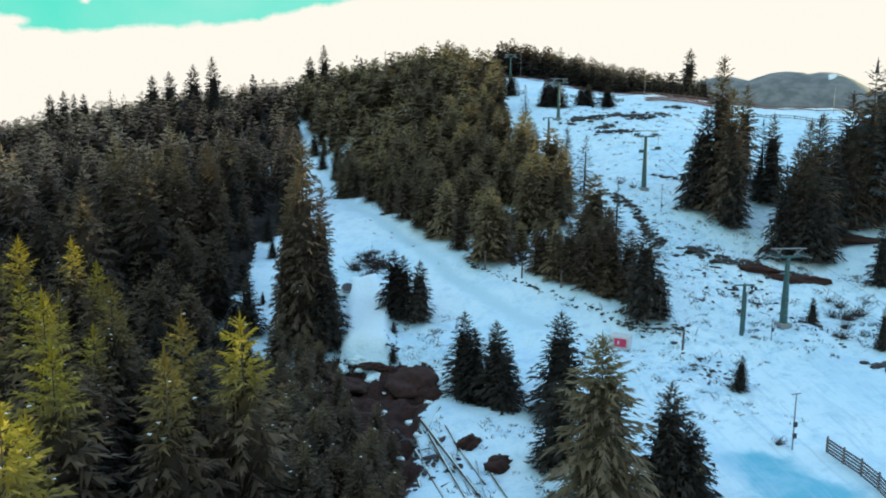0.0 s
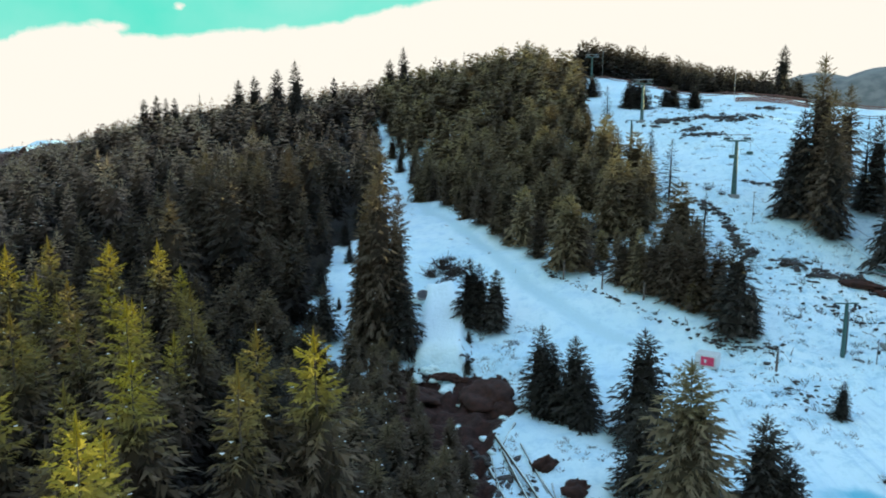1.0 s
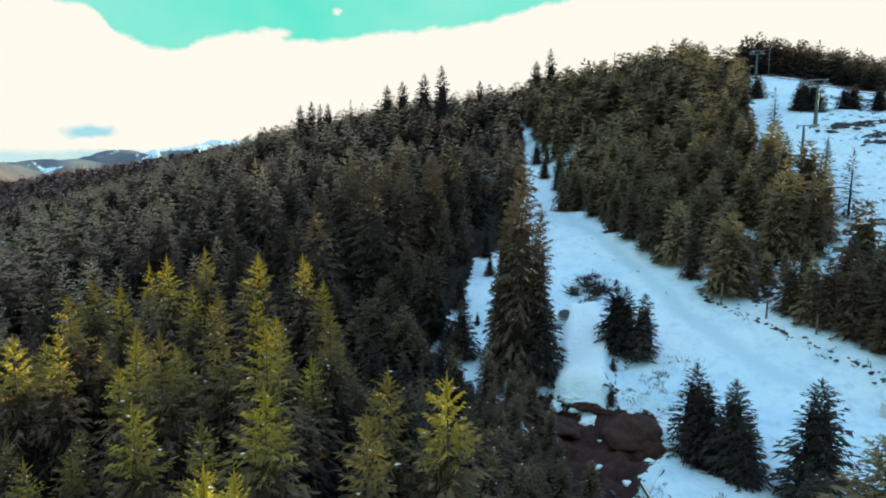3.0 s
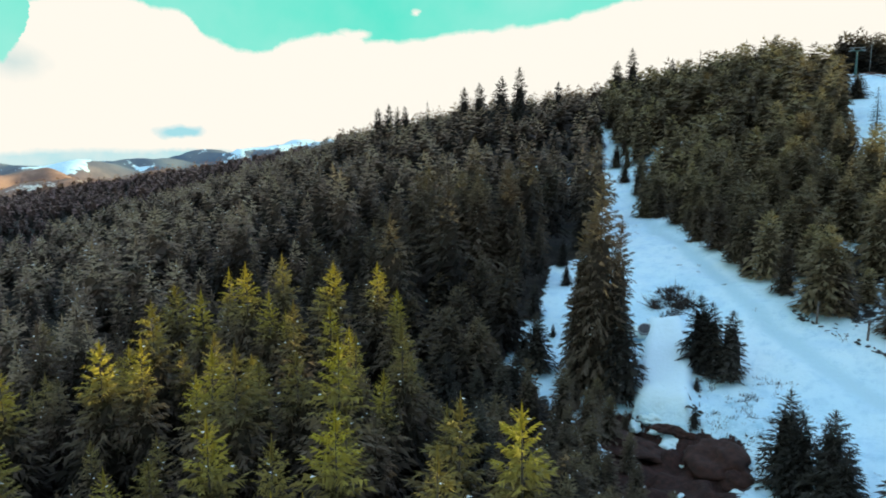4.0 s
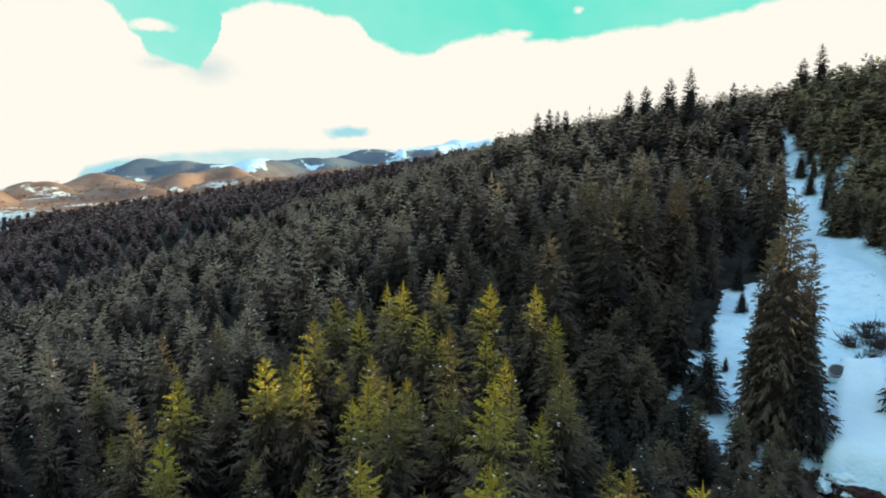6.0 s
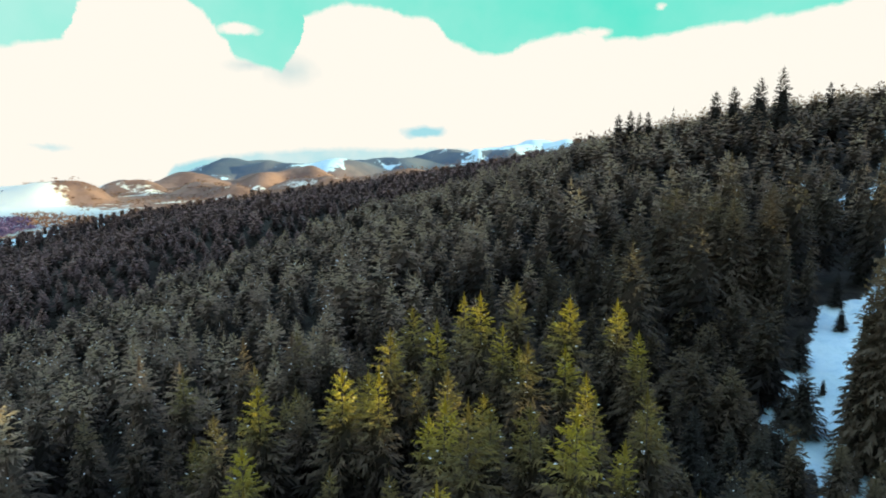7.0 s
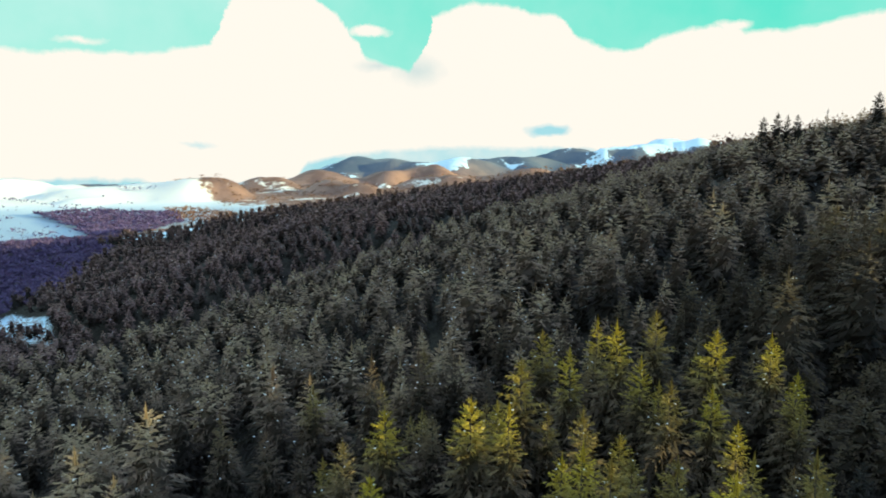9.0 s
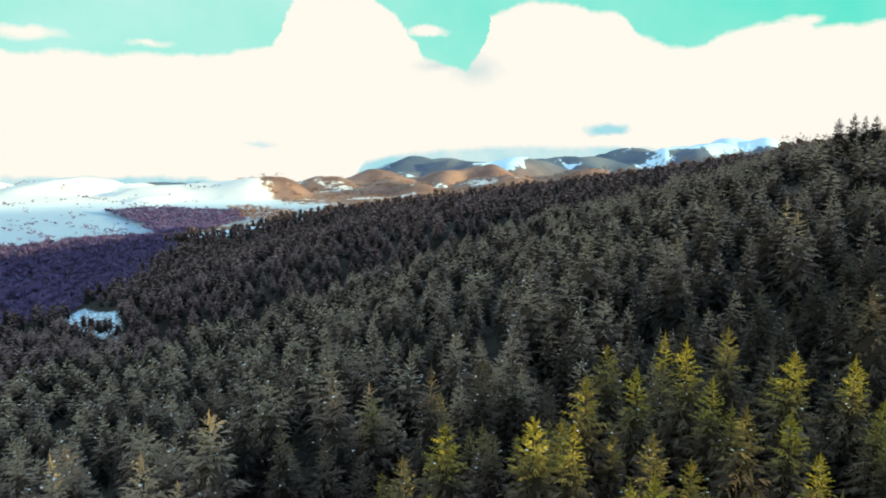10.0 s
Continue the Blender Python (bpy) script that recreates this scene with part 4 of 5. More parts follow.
yx, yy, yrng = scatter(28, -52, -16, 58, 114, 3.1, lambda x, y: inside(YOUNG_WOOD, x, y) & left_wood(x, y) & (in_glade(x, y) < 0.05) & (off_line(LEFT_WOOD_EDGE, x, y) > 2.5) & (off_fixed(x, y) > 2))
massed("young_forest", ROUND_FAR, yx, yy, yrng.uniform(3.5, 8.5, len(yx)), NEEDLES_SHADY, 29, "dense low spruces beneath the tall wood, shade painted into needles")
massed("forest", FINE, x[r < 112], y[r < 112], h[r < 112], NEEDLES_MASS, 3, "dense olive-grey spruce forest on the mountain slope", 1.15)
far = (r >= 112) & ~young & ~wall
massed("forest", MID, x[far], y[far], h[far], NEEDLES_MASS, 23, "dense olive-grey spruce forest up the mountain slope", 1.1)
x, y, rng = scatter(9, -430, 0, -60, 430, 7.2, lambda x, y: left_wood(x, y) & in_view(x, y) & (np.hypot(x, y) >= 195) & (np.hypot(x, y) < 400) & pine_part(x, y))
h = 13.0 * rng.choice([0.7, 0.86, 1.0, 1.06, 1.14], len(x)) + 0.8 * rng.standard_normal(len(x))
back = off_line(FOLD, x, y) * np.where(x < np.interp(y, [50, 250], [-290, -295]), 1, -1) > -8
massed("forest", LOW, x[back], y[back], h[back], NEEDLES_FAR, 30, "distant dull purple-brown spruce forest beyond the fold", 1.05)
massed("forest", LOW, x[~back], y[~back], h[~back], NEEDLES_MASS, 4, "distant spruce forest on the lower mountain slope", 1.08)
x, y, rng = scatter(10, -780, -40, -60, 640, 8.8, lambda x, y: left_wood(x, y) & in_view(x, y) & (np.hypot(x, y) >= 400) & pine_part(x, y))
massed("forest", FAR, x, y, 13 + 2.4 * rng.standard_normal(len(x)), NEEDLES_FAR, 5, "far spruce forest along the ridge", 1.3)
x, y, rng = scatter(11, -960, -200, -200, 330, 7.2, lambda x, y: left_wood(x, y) & in_view(x, y) & ~pine_part(x, y))
massed("bare_wood", DOMES, x, y, 9 + 1.5 * rng.standard_normal(len(x)), BARE_TWIGS, 6, "leafless purple-brown broadleaved wood in the valley", 1.3)

# the wood below and behind the start
x, y, rng = scatter(31, -80, 2, -70, 30, 6.8, lambda x, y: left_wood(x, y) & (y < 24) & ((np.hypot(x, y) < 26) | (y < -0.1 * x - 12)))
massed("forest", MID, x, y, 13 + 2.0 * rng.standard_normal(len(x)), NEEDLES_MASS, 32, "dense olive-grey spruce forest at the foot of the slope", 1.2)

# the row of spruces behind the crest of the lift slope
x, y, rng = scatter(12, 5, 150, 225, 345, 3.1, lambda x, y: inside([(24, 296), (60, 262), (84, 238), (92, 252), (60, 312), (20, 335)], x, y))
# the row's backlit darkness is put into its needle colour
massed("crest_forest", ROUND_FAR, x, y, 14.2 - 0.075 * (x - 25) + 1.3 * rng.standard_normal(len(x)), NEEDLES_SHADY, 7, "row of spruces behind the ski slope's crest, painted dark as backlit", 1.05)

# the wood at the side of the lift slope
x, y, rng = scatter(14, 55, 150, 30, 160, 4.6, lambda x, y: inside([(71, 108), (73, 125), (95, 150), (140, 130), (110, 95)], x, y))
massed("side_forest", LOW, x, y, 15 + 1.8 * rng.standard_normal(len(x)), NEEDLES_MASS, 9, "dense spruce wood beside the lift slope")

# hedgerows and copses on the far snow fields
HEDGES = [[(-1870, 33), (-1754, 94)], [(-1563, 161), (-1358, 194), (-1173, 258)], [(-1518, 356), (-1396, 425)], [(-1168, 63), (-1079, 105), (-961, 157)], [(-1113, 21), (-1007, 55), (-914, 90), (-835, 121)], [(-1720, 120), (-1700, 160)]]
COPSE = [(-1220, 162), (-1229, 261), (-1145, 348), (-1040, 330), (-1000, 289), (-865, 211), (-827, 172), (-1040, 190)]
SUNNY_COPSE = [(-1193, 344), (-1200, 385), (-1091, 430), (-1010, 385), (-1063, 323)]
rng = np.random.default_rng(17)
hx, hy = [], []
for line in HEDGES:
    for (ax, ay), (bx, by) in zip(line, line[1:]):
        n = int(math.hypot(bx - ax, by - ay) / 7)
        f = rng.uniform(0, 1, n)
        hx += list(ax + (bx - ax) * f + rng.normal(size=n) * 5)
        hy += list(ay + (by - ay) * f + rng.normal(size=n) * 5)
hx, hy = np.array(hx), np.array(hy)
lone = np.random.default_rng(19)
lx, ly = lone.uniform(-1500, -860, 900), lone.uniform(-120, 330, 900)
ok = inside(FIELDS, lx, ly) & (waves(lx, ly, 130, 71) + 0.5 * waves(lx, ly, 50, 72) > 0.55)
hx, hy = np.concatenate([hx, lx[ok]]), np.concatenate([hy, ly[ok]])
massed("hedgerow", FAR_DOMES, hx, hy, rng.uniform(3, 9, len(hx)), BARE_TWIGS, 18, "bare dark hedgerows across the far snow fields", 1.3)
x, y, rng = scatter(15, -1250, -800, 100, 450, 6.5, lambda x, y: inside(COPSE, x, y))
massed("copse", FAR_DOMES, x, y, rng.uniform(7, 12, len(x)), BARE_TWIGS, 19, "leafless purple-brown copse among the snow fields", 1.9)
x, y, rng = scatter(16, -1250, -1000, 300, 450, 8.5, lambda x, y: inside(SUNNY_COPSE, x, y))
# sunlight on this copse is put into the russet twig colour
massed("copse", FAR_DOMES, x, y, rng.uniform(7, 12, len(x)), RUSSET_TWIGS, 20, "russet copse at the edge of the fields, sunlight in its colour", 1.5)

# woods on the far hills
rng = np.random.default_rng(13)
a, r = np.radians(rng.uniform(-34, 98, 9000)), 850 + 900 * rng.uniform(0, 1, 9000) ** 0.8
x, y = -r * np.sin(a), r * np.cos(a)
ok = (0.72 + 0.30 * waves(x, y, 420, 31) > 0.52) & ~inside(FIELDS, x, y)
massed("far_woods", FAR_DOMES, x[ok], y[ok], rng.uniform(4, 8, ok.sum()), RUSSET_TWIGS, 8, "russet leafless woods on the far hills", 2.0)


# ---- built things ----
def part(name, bm, material, parent, label=""):
    """Link a bmesh as one mesh object under a thing or a part."""
    me = bpy.data.meshes.new(name)
    bm.to_mesh(me)
    bm.free()
    me.materials.append(material)
    ob = new(name, me)
    ob.parent = parent
    return tagged(ob, label)


def box(sx, sy, sz, m=None, bevel=0.0):
    bm = bmesh.new()
    bmesh.ops.create_cube(bm, size=1.0, matrix=Matrix.Diagonal((sx, sy, sz, 1)))
    if bevel:
        bmesh.ops.bevel(bm, geom=bm.edges[:], offset=bevel, segments=1, affect="EDGES")
    if m:
        bm.transform(m)
    return bm


def tube(a, b, r0, r1, sides=10):
    """A tapered round bar from a to b."""
    a, b = Vector(a), Vector(b)
    bm = bmesh.new()
    bmesh.ops.create_cone(bm, cap_ends=True, segments=sides, radius1=r0, radius2=r1, depth=(b - a).length)
    bm.transform(Matrix.Translation((a + b) / 2) @ (b - a).to_track_quat("Z", "Y").to_matrix().to_4x4())
    return bm


def at(x, y, up=0.0):
    return Vector((x, y, float(surface(x, y)) + up))


def thing(name, x, y, turn, label, category, group="", sink=0.0):
    root = tagged(new(name), label, category, group)
    root.matrix_basis = Matrix.Translation(at(x, y, -sink)) @ pose(0, 0, 0, 0, 0, turn)
    return root


TOWERS = [(41.9, 84.2, 9.6), (36.1, 126.7, 10.4), (29.7, 184.5, 10.2), (25.3, 272.2, 9.1)]


def lift_tower(x, y, h, turn):
    """Chairlift tower: tapered pole, trapezoid head with two sheave trains."""
    root = thing("lift_tower", x, y, turn, "green steel chairlift tower with a trapezoid head on snow", "lift tower", "chairlift towers")
    part("footing", box(1.5, 1.5, 0.7, Matrix.Translation((0, 0, 0.05)), 0.06), CONCRETE, root, "snowy concrete footing")
    part("pole", tube((0, 0, 0.2), (0, 0, h - 1.0), 0.46, 0.25, 14), GREEN_STEEL, root)
    part("crossarm", box(3.3, 0.32, 0.26, Matrix.Translation((0, 0, h - 1.0)), 0.03), GREEN_STEEL, root)
    part("top_beam", box(4.6, 0.16, 0.14, Matrix.Translation((0, 0, h)), 0.02), GREY_STEEL, root, "galvanised top beam")
    for s in (-1, 1):
        part("strut", tube((s * 0.5, 0, h - 1.0), (s * 1.9, 0, h), 0.06, 0.06, 8), GREY_STEEL, root)
        part("strut", tube((s * 1.6, 0, h - 1.0), (s * 0.9, 0, h), 0.06, 0.06, 8), GREY_STEEL, root)
        train = part("sheave_train", box(0.14, 2.4, 0.18, Matrix.Translation((s * 1.75, 0, h - 0.75)), 0.02), GREEN_STEEL, root)
        for k in range(4):
            wy = -0.95 + k * 0.63
            part("wheel", tube((s * 1.75 - 0.06, wy, h - 0.62), (s * 1.75 + 0.06, wy, h - 0.62), 0.2, 0.2, 12), CABLE, train)
        part("walkway", box(0.5, 2.6, 0.05, Matrix.Translation((s * 2.1, 0, h - 0.95))), GREY_STEEL, root)
    for k in range(9):
        part("rung", tube((-0.2, -0.45, 1.4 + k * 0.8), (0.2, -0.45, 1.4 + k * 0.8), 0.025, 0.025, 6), GREY_STEEL, root)


def turn_of(i):
    a, b = TOWERS[max(i - 1, 0)], TOWERS[min(i + 1, len(TOWERS) - 1)]
    return math.degrees(math.atan2(-(b[0] - a[0]), b[1] - a[1]))


for i, (x, y, h) in enumerate(TOWERS):
    lift_tower(x, y, h, turn_of(i))


def cable_point(i, side):
    x, y, h = TOWERS[i]
    a = radians(turn_of(i))
    return at(x, y, h - 0.41) + Vector((math.cos(a), math.sin(a), 0)) * 1.75 * side


for side in (-1, 1):
    bm = bmesh.new()
    p = [cable_point(i, side) for i in range(len(TOWERS))]
    p.insert(0, p[0] + (p[0] - p[1]) * 0.9 + Vector((0, 0, 6)))
    for a, b in zip(p, p[1:]):
        for k in range(8):
            f, g = k / 8, (k + 1) / 8
            q0, q1 = a.lerp(b, f) - Vector((0, 0, 4 * f * (1 - f) * 0.8)), a.lerp(b, g) - Vector((0, 0, 4 * g * (1 - g) * 0.8))
            t = tube(q0, q1, 0.016, 0.016, 5)
            me = bpy.data.meshes.new("piece")
            t.to_mesh(me)
            t.free()
            bm.from_mesh(me)
            bpy.data.meshes.remove(me)
    tagged(part("lift_cable", bm, CABLE, None), "thin dark steel haul cable of the chairlift", "cable")


def lift_chair(place, turn):
    root = tagged(new("lift_chair"), "empty two-seat lift chair hanging from the cable", "lift chair", "chairlift chairs")
    root.matrix_basis = Matrix.Translation(place) @ pose(0, 0, 0, 0, 0, turn)
    part("hanger", tube((0, 0, 0), (0, 0.1, -2.0), 0.03, 0.03, 6), GREY_STEEL, root)
    part("seat", box(1.05, 0.45, 0.08, Matrix.Translation((0, -0.15, -2.35)), 0.02), GREEN_STEEL, root)
    part("backrest", box(1.05, 0.06, 0.5, Matrix.Translation((0, 0.1, -2.05)), 0.02), GREEN_STEEL, root)
    for s in (-1, 1):
        part("armrest", tube((s * 0.52, 0.1, -1.9), (s * 0.52, -0.35, -2.35), 0.025, 0.025, 6), GREY_STEEL, root)


for side, f in ((-1, 0.06), (1, 0.03)):
    a, b = cable_point(1, side), cable_point(0, side)
    lift_chair(a.lerp(b, f) - Vector((0, 0, 4 * f * (1 - f) * 0.8)), turn_of(1))


def drag_tower(x, y, h, turn):
    root = thing("drag_lift_tower", x, y, turn, "slim green drag lift tower with a short crossbar and pulleys", "lift tower", "drag lift towers")
    part("pole", tube((0, 0, -0.3), (0, 0, h), 0.26, 0.18, 12), GREEN_STEEL, root)
    part("crossbar", box(2.6, 0.16, 0.16, Matrix.Translation((0, 0, h)), 0.02), GREEN_STEEL, root)
    for s in (-1, 1):
        arm = part("pulley_arm", box(0.12, 1.1, 0.14, Matrix.Translation((s * 1.2, 0, h - 0.22)), 0.02), CABLE, root)
        for wy in (-0.4, 0.4):
            part("wheel", tube((s * 1.2 - 0.05, wy, h - 0.38), (s * 1.2 + 0.05, wy, h - 0.38), 0.22, 0.22, 12), CABLE, arm)
    part("ladder", box(0.05, 0.36, h * 0.8, Matrix.Translation((0.28, 0, h * 0.45))), GREY_STEEL, root)


drag_tower(36.2, 82.7, 6.1, 8)
drag_tower(24.6, 166.7, 5.9, 8)


def thin_pole(x, y, h, bar, label, boxes=1):
    root = thing("pole", x, y, 20, label, "pole", "slope poles")
    part("shaft", tube((0, 0, -0.3), (0, 0, h), 0.07, 0.05, 8), GREY_STEEL, root)
    if bar:
        part("bar", box(bar, 0.08, 0.08, Matrix.Translation((0, 0, h - 0.05))), GREY_STEEL, root)
    for k in range(boxes):
        part("box", box(0.3, 0.2, 0.42, Matrix.Translation((0, -0.14, 1.3 + k * 1.0)), 0.02), CABLE, root)


thin_pole(36.7, 117.9, 4.8, 0.7, "thin grey steel pole with a small bar on the slope")
thin_pole(29.8, 56.7, 5.0, 1.0, "thin grey steel pole with boxes and a tilted lamp bar", 2)
thin_pole(38.7, 80.3, 2.4, 0.0, "short grey steel post beside the drag lift")
thin_pole(57.0, 203.5, 7.2, 0.0, "tall thin pole on the crest of the slope", 0)
thin_pole(97.0, 178, 7.0, 1.8, "utility pole with a crossbar on the crest", 0)
thin_pole(29.5, 275, 9.5, 0.8, "tall pole with a pale box on the hilltop", 2)


def wooden_post(x, y, h):
    root = thing("wooden_post", x, y, 15, "weathered wooden post at the edge of the wood", "post", "wooden posts")
    part("stake", tube((0, 0, -0.3), (0.05, 0, h), 0.14, 0.11, 9), GREY_WOOD, root)
    part("band", tube((0.04, 0, h * 0.8), (0.045, 0, h * 0.86), 0.15, 0.15, 9), CABLE, root)


for x, y, h in ((6.4, 104.0, 2.9), (16.6, 96.6, 2.4), (27.4, 86.6, 3.3), (28.2, 79.9, 2.2), (11.5, 100.2, 2.4), (-8.5, 134, 2.5)):
    wooden_post(x, y, h)


def fence(line, h, rails, gap, material, label, board=0.16):
    """Plank fence along a broken line: posts and boards as pieces."""
    x0, y0 = line[0]
    root = thing("fence", x0, y0, 0, label, "fence")
    origin = root.matrix_basis.translation.copy()
    stakes = []
    for (ax, ay), (bx, by) in zip(line, line[1:]):
        n = max(1, round(math.hypot(bx - ax, by - ay) / gap))
        stakes += [(ax + (bx - ax) * k / n, ay + (by - ay) * k / n) for k in range(n)]
    stakes.append(line[-1])
    spots = [at(x, y) - origin for x, y in stakes]
    for p in spots:
        part("post", tube(p - Vector((0, 0, 0.3)), p + Vector((0, 0, h + 0.08)), 0.08, 0.07, 7), material, root)
    for p, q in zip(spots, spots[1:]):
        d = q - p
        way = Matrix.Translation((p + q) / 2) @ d.to_track_quat("X", "Z").to_matrix().to_4x4()
        for k in range(rails):
            z = h * (k + 0.6) / rails + random.uniform(-0.02, 0.02)
            part("board", box(d.length + 0.1, 0.03, board, Matrix.Translation((0, 0, z)) @ way @ pose(0, -0.09, 0, 0, random.uniform(-0.4, 0.4), 0)), material, root)


fence([(32.6, 56.4), (33.0, 52.2), (33.2, 48.0), (33.2, 40.0)], 1.35, 5, 2.1, GREY_WOOD, "weathered grey wooden snow fence of five boards beside the run", 0.17)
fence([(27, 271), (39, 254), (51, 232), (61, 215), (71, 201), (85, 189), (98, 179), (117, 172), (140, 168)], 1.1, 2, 4.2, RED_WOOD, "long reddish wooden fence along the slope's crest", 0.24)
fence([(57, 202), (64, 197), (72, 192)], 1.2, 4, 2.2, RED_WOOD, "short reddish board fence on the upper slope", 0.26)
fence([(40, 226), (48, 214), (52, 207)], 0.9, 3, 3.0, GREY_WOOD, "low grey board fence on the upper slope", 0.2)
fence([(77, 178), (84, 171), (92, 164)], 0.9, 2, 3.0, GREY_WOOD, "low grey rail fence across the slope", 0.16)


def start_block():
    root = thing("padded_block", 21.6, 82.6, -28, "pale grey box on snow with a pink end panel", "box", sink=0.15)
    part("body", box(2.4, 1.9, 1.7, Matrix.Translation((0, 0, 0.85)), 0.08), PALE_PANEL, root)
    part("panel", box(1.45, 0.05, 1.0, Matrix.Translation((0.2, -0.99, 0.95)), 0.01), PINK, root, "pink panel with a white marking")
    part("marking", box(0.22, 0.02, 0.42, Matrix.Translation((-0.02, -1.03, 0.95))), PALE_PANEL, root, "white marking bar")
    part("skid", box(2.5, 2.0, 0.15, Matrix.Translation((0, 0, 0.05)), 0.02), CABLE, root)


start_block()


def lump(sx, sy, sz, seed, detail=3, rough=0.35):
    """An uneven mound or stone, flat below."""
    bm = bmesh.new()
    bmesh.ops.create_icosphere(bm, subdivisions=detail, radius=1.0)
    for v in bm.verts:
        n = noise.noise(v.co * 1.3 + Vector((seed * 3.1, seed, 0))) + 0.5 * noise.noise(v.co * 3.1 + Vector((seed, 0, seed * 2.2)))
        n += 0.3 * noise.noise(v.co * 7.0 + Vector((seed, seed, 1.7)))
        v.co *= 1 + rough * n
        v.co.x, v.co.y, v.co.z = v.co.x * sx, v.co.y * sy, max(v.co.z, -0.35) * sz
    return bm


def mound(name, x, y, sx, sy, sz, turn, material, label, category, seed, group=""):
    root = tagged(part(name, lump(sx, sy, sz, seed, 4, 0.5), material, None), label, category, group)
    root.matrix_basis = Matrix.Translation(at(x, y, -0.1 * sz)) @ pose(0, 0, 0, 0, 0, turn)
    for f in root.data.polygons:
        f.use_smooth = True
    return root


SOIL_LABEL = "heap of dug reddish-brown soil with snow around it"
for k, (x, y, sx, sy, sz, a) in enumerate(((-2.8, 78.6, 3.2, 4.0, 1.7, 20), (-9.0, 83.2, 1.6, 0.8, 0.6, 25), (-7.0, 82.8, 1.3, 0.7, 0.6, -10), (-14.5, 80.5, 5.5, 3.2, 0.9, -20),
                                                (44.5, 98.5, 3.2, 1.0, 0.7, -30), (49.0, 95.0, 3.4, 1.1, 0.8, -25), (61, 106, 6, 2.2, 0.7, -10), (2.6, 60.6, 1.0, 0.8, 1.0, 15), (4.8, 57, 1.3, 0.9, 0.9, 40))):
    mound("soil_mound", x, y, sx, sy, sz, a, SOIL, SOIL_LABEL, "soil heap", k + 1, "soil heaps")
heaps = random.Random(8)
for k, (x, y, size) in enumerate(((-8, 82.1, 1.5), (-9.6, 83.0, 1.0), (-4.6, 76.5, 0.7), (-12.2, 84.2, 1.3), (-10.6, 84.6, 1.4), (-6, 70, 0.5), (-3.2, 68, 0.5), (-1.5, 72, 0.6), (-5.4, 80.6, 0.5), (-2.2, 64.5, 0.6), (-3.8, 60.5, 0.5), (-6.6, 77.5, 0.35), (-1.2, 79.5, 0.45), (-3.0, 73.2, 0.3))):
    mound("snow_mound", x, y, size * heaps.uniform(0.8, 1.3), size * heaps.uniform(0.4, 0.8), 0.35 * size + 0.1, heaps.uniform(0, 180), SNOW, "heap of old white snow on the dug soil", "snow heap", 30 + k, "snow heaps")


def well():
    root = thing("drain_pit", -14.3, 103.6, 0, "round dark drain pit with a concrete rim in banked snow", "drain pit")
    bank = part("snow_bank", lump(2.6, 2.3, 0.9, 77, 4, 0.2), SNOW, root)
    for f in bank.data.polygons:
        f.use_smooth = True
    part("rim", tube((0.3, -1.0, 0.2), (0.3, -1.6, 1.05), 0.95, 0.95, 20), CONCRETE, root)
    # solid dark disc in place of the shade inside the pit
    part("opening", tube((0.3, -1.58, 1.02), (0.3, -1.62, 1.08), 0.78, 0.78, 20), CABLE, root, "dark disc painted as the pit's shaded inside")


well()


def log(a, b, r, k):
    root = tagged(new("log"), "felled snow-dusted spruce trunk lying on the ground", "log", "felled trunks")
    p, q = at(*a, r * 0.8), at(*b, r * 0.8)
    root.matrix_basis = Matrix.Translation(p)
    part("trunk", tube((0, 0, 0), q - p, r, r * 0.55, 9), BARK, root)
    part("snow_cap", tube((0, 0, r * 0.55), (q - p) * 0.98 + Vector((0, 0, r * 0.4)), r * 0.6, r * 0.3, 7), SNOW, root, "thin snow cover")


for k, (a, b, r) in enumerate((((-2, 67), (3, 51), 0.26), ((-1.2, 64), (2.0, 50), 0.22), ((-0.2, 68.5), (-1.6, 64.5), 0.2), ((1.2, 62), (3.6, 54), 0.18), ((-2.4, 62), (0.6, 49), 0.24), ((4.2, 56), (5.6, 49), 0.16), ((-1.6, 58), (1.0, 46.5), 0.16), ((0.4, 65), (2.6, 56.5), 0.13), ((-0.6, 61), (3.4, 47), 0.15), ((-1.9, 55), (-0.2, 45), 0.2), ((0.9, 60), (2.2, 52), 0.1), ((2.2, 55), (4.6, 46), 0.14), ((-2.4, 64), (-1.2, 56), 0.12), ((3.0, 58), (3.4, 51), 0.09))):
    log(a, b, r * 0.7, k)


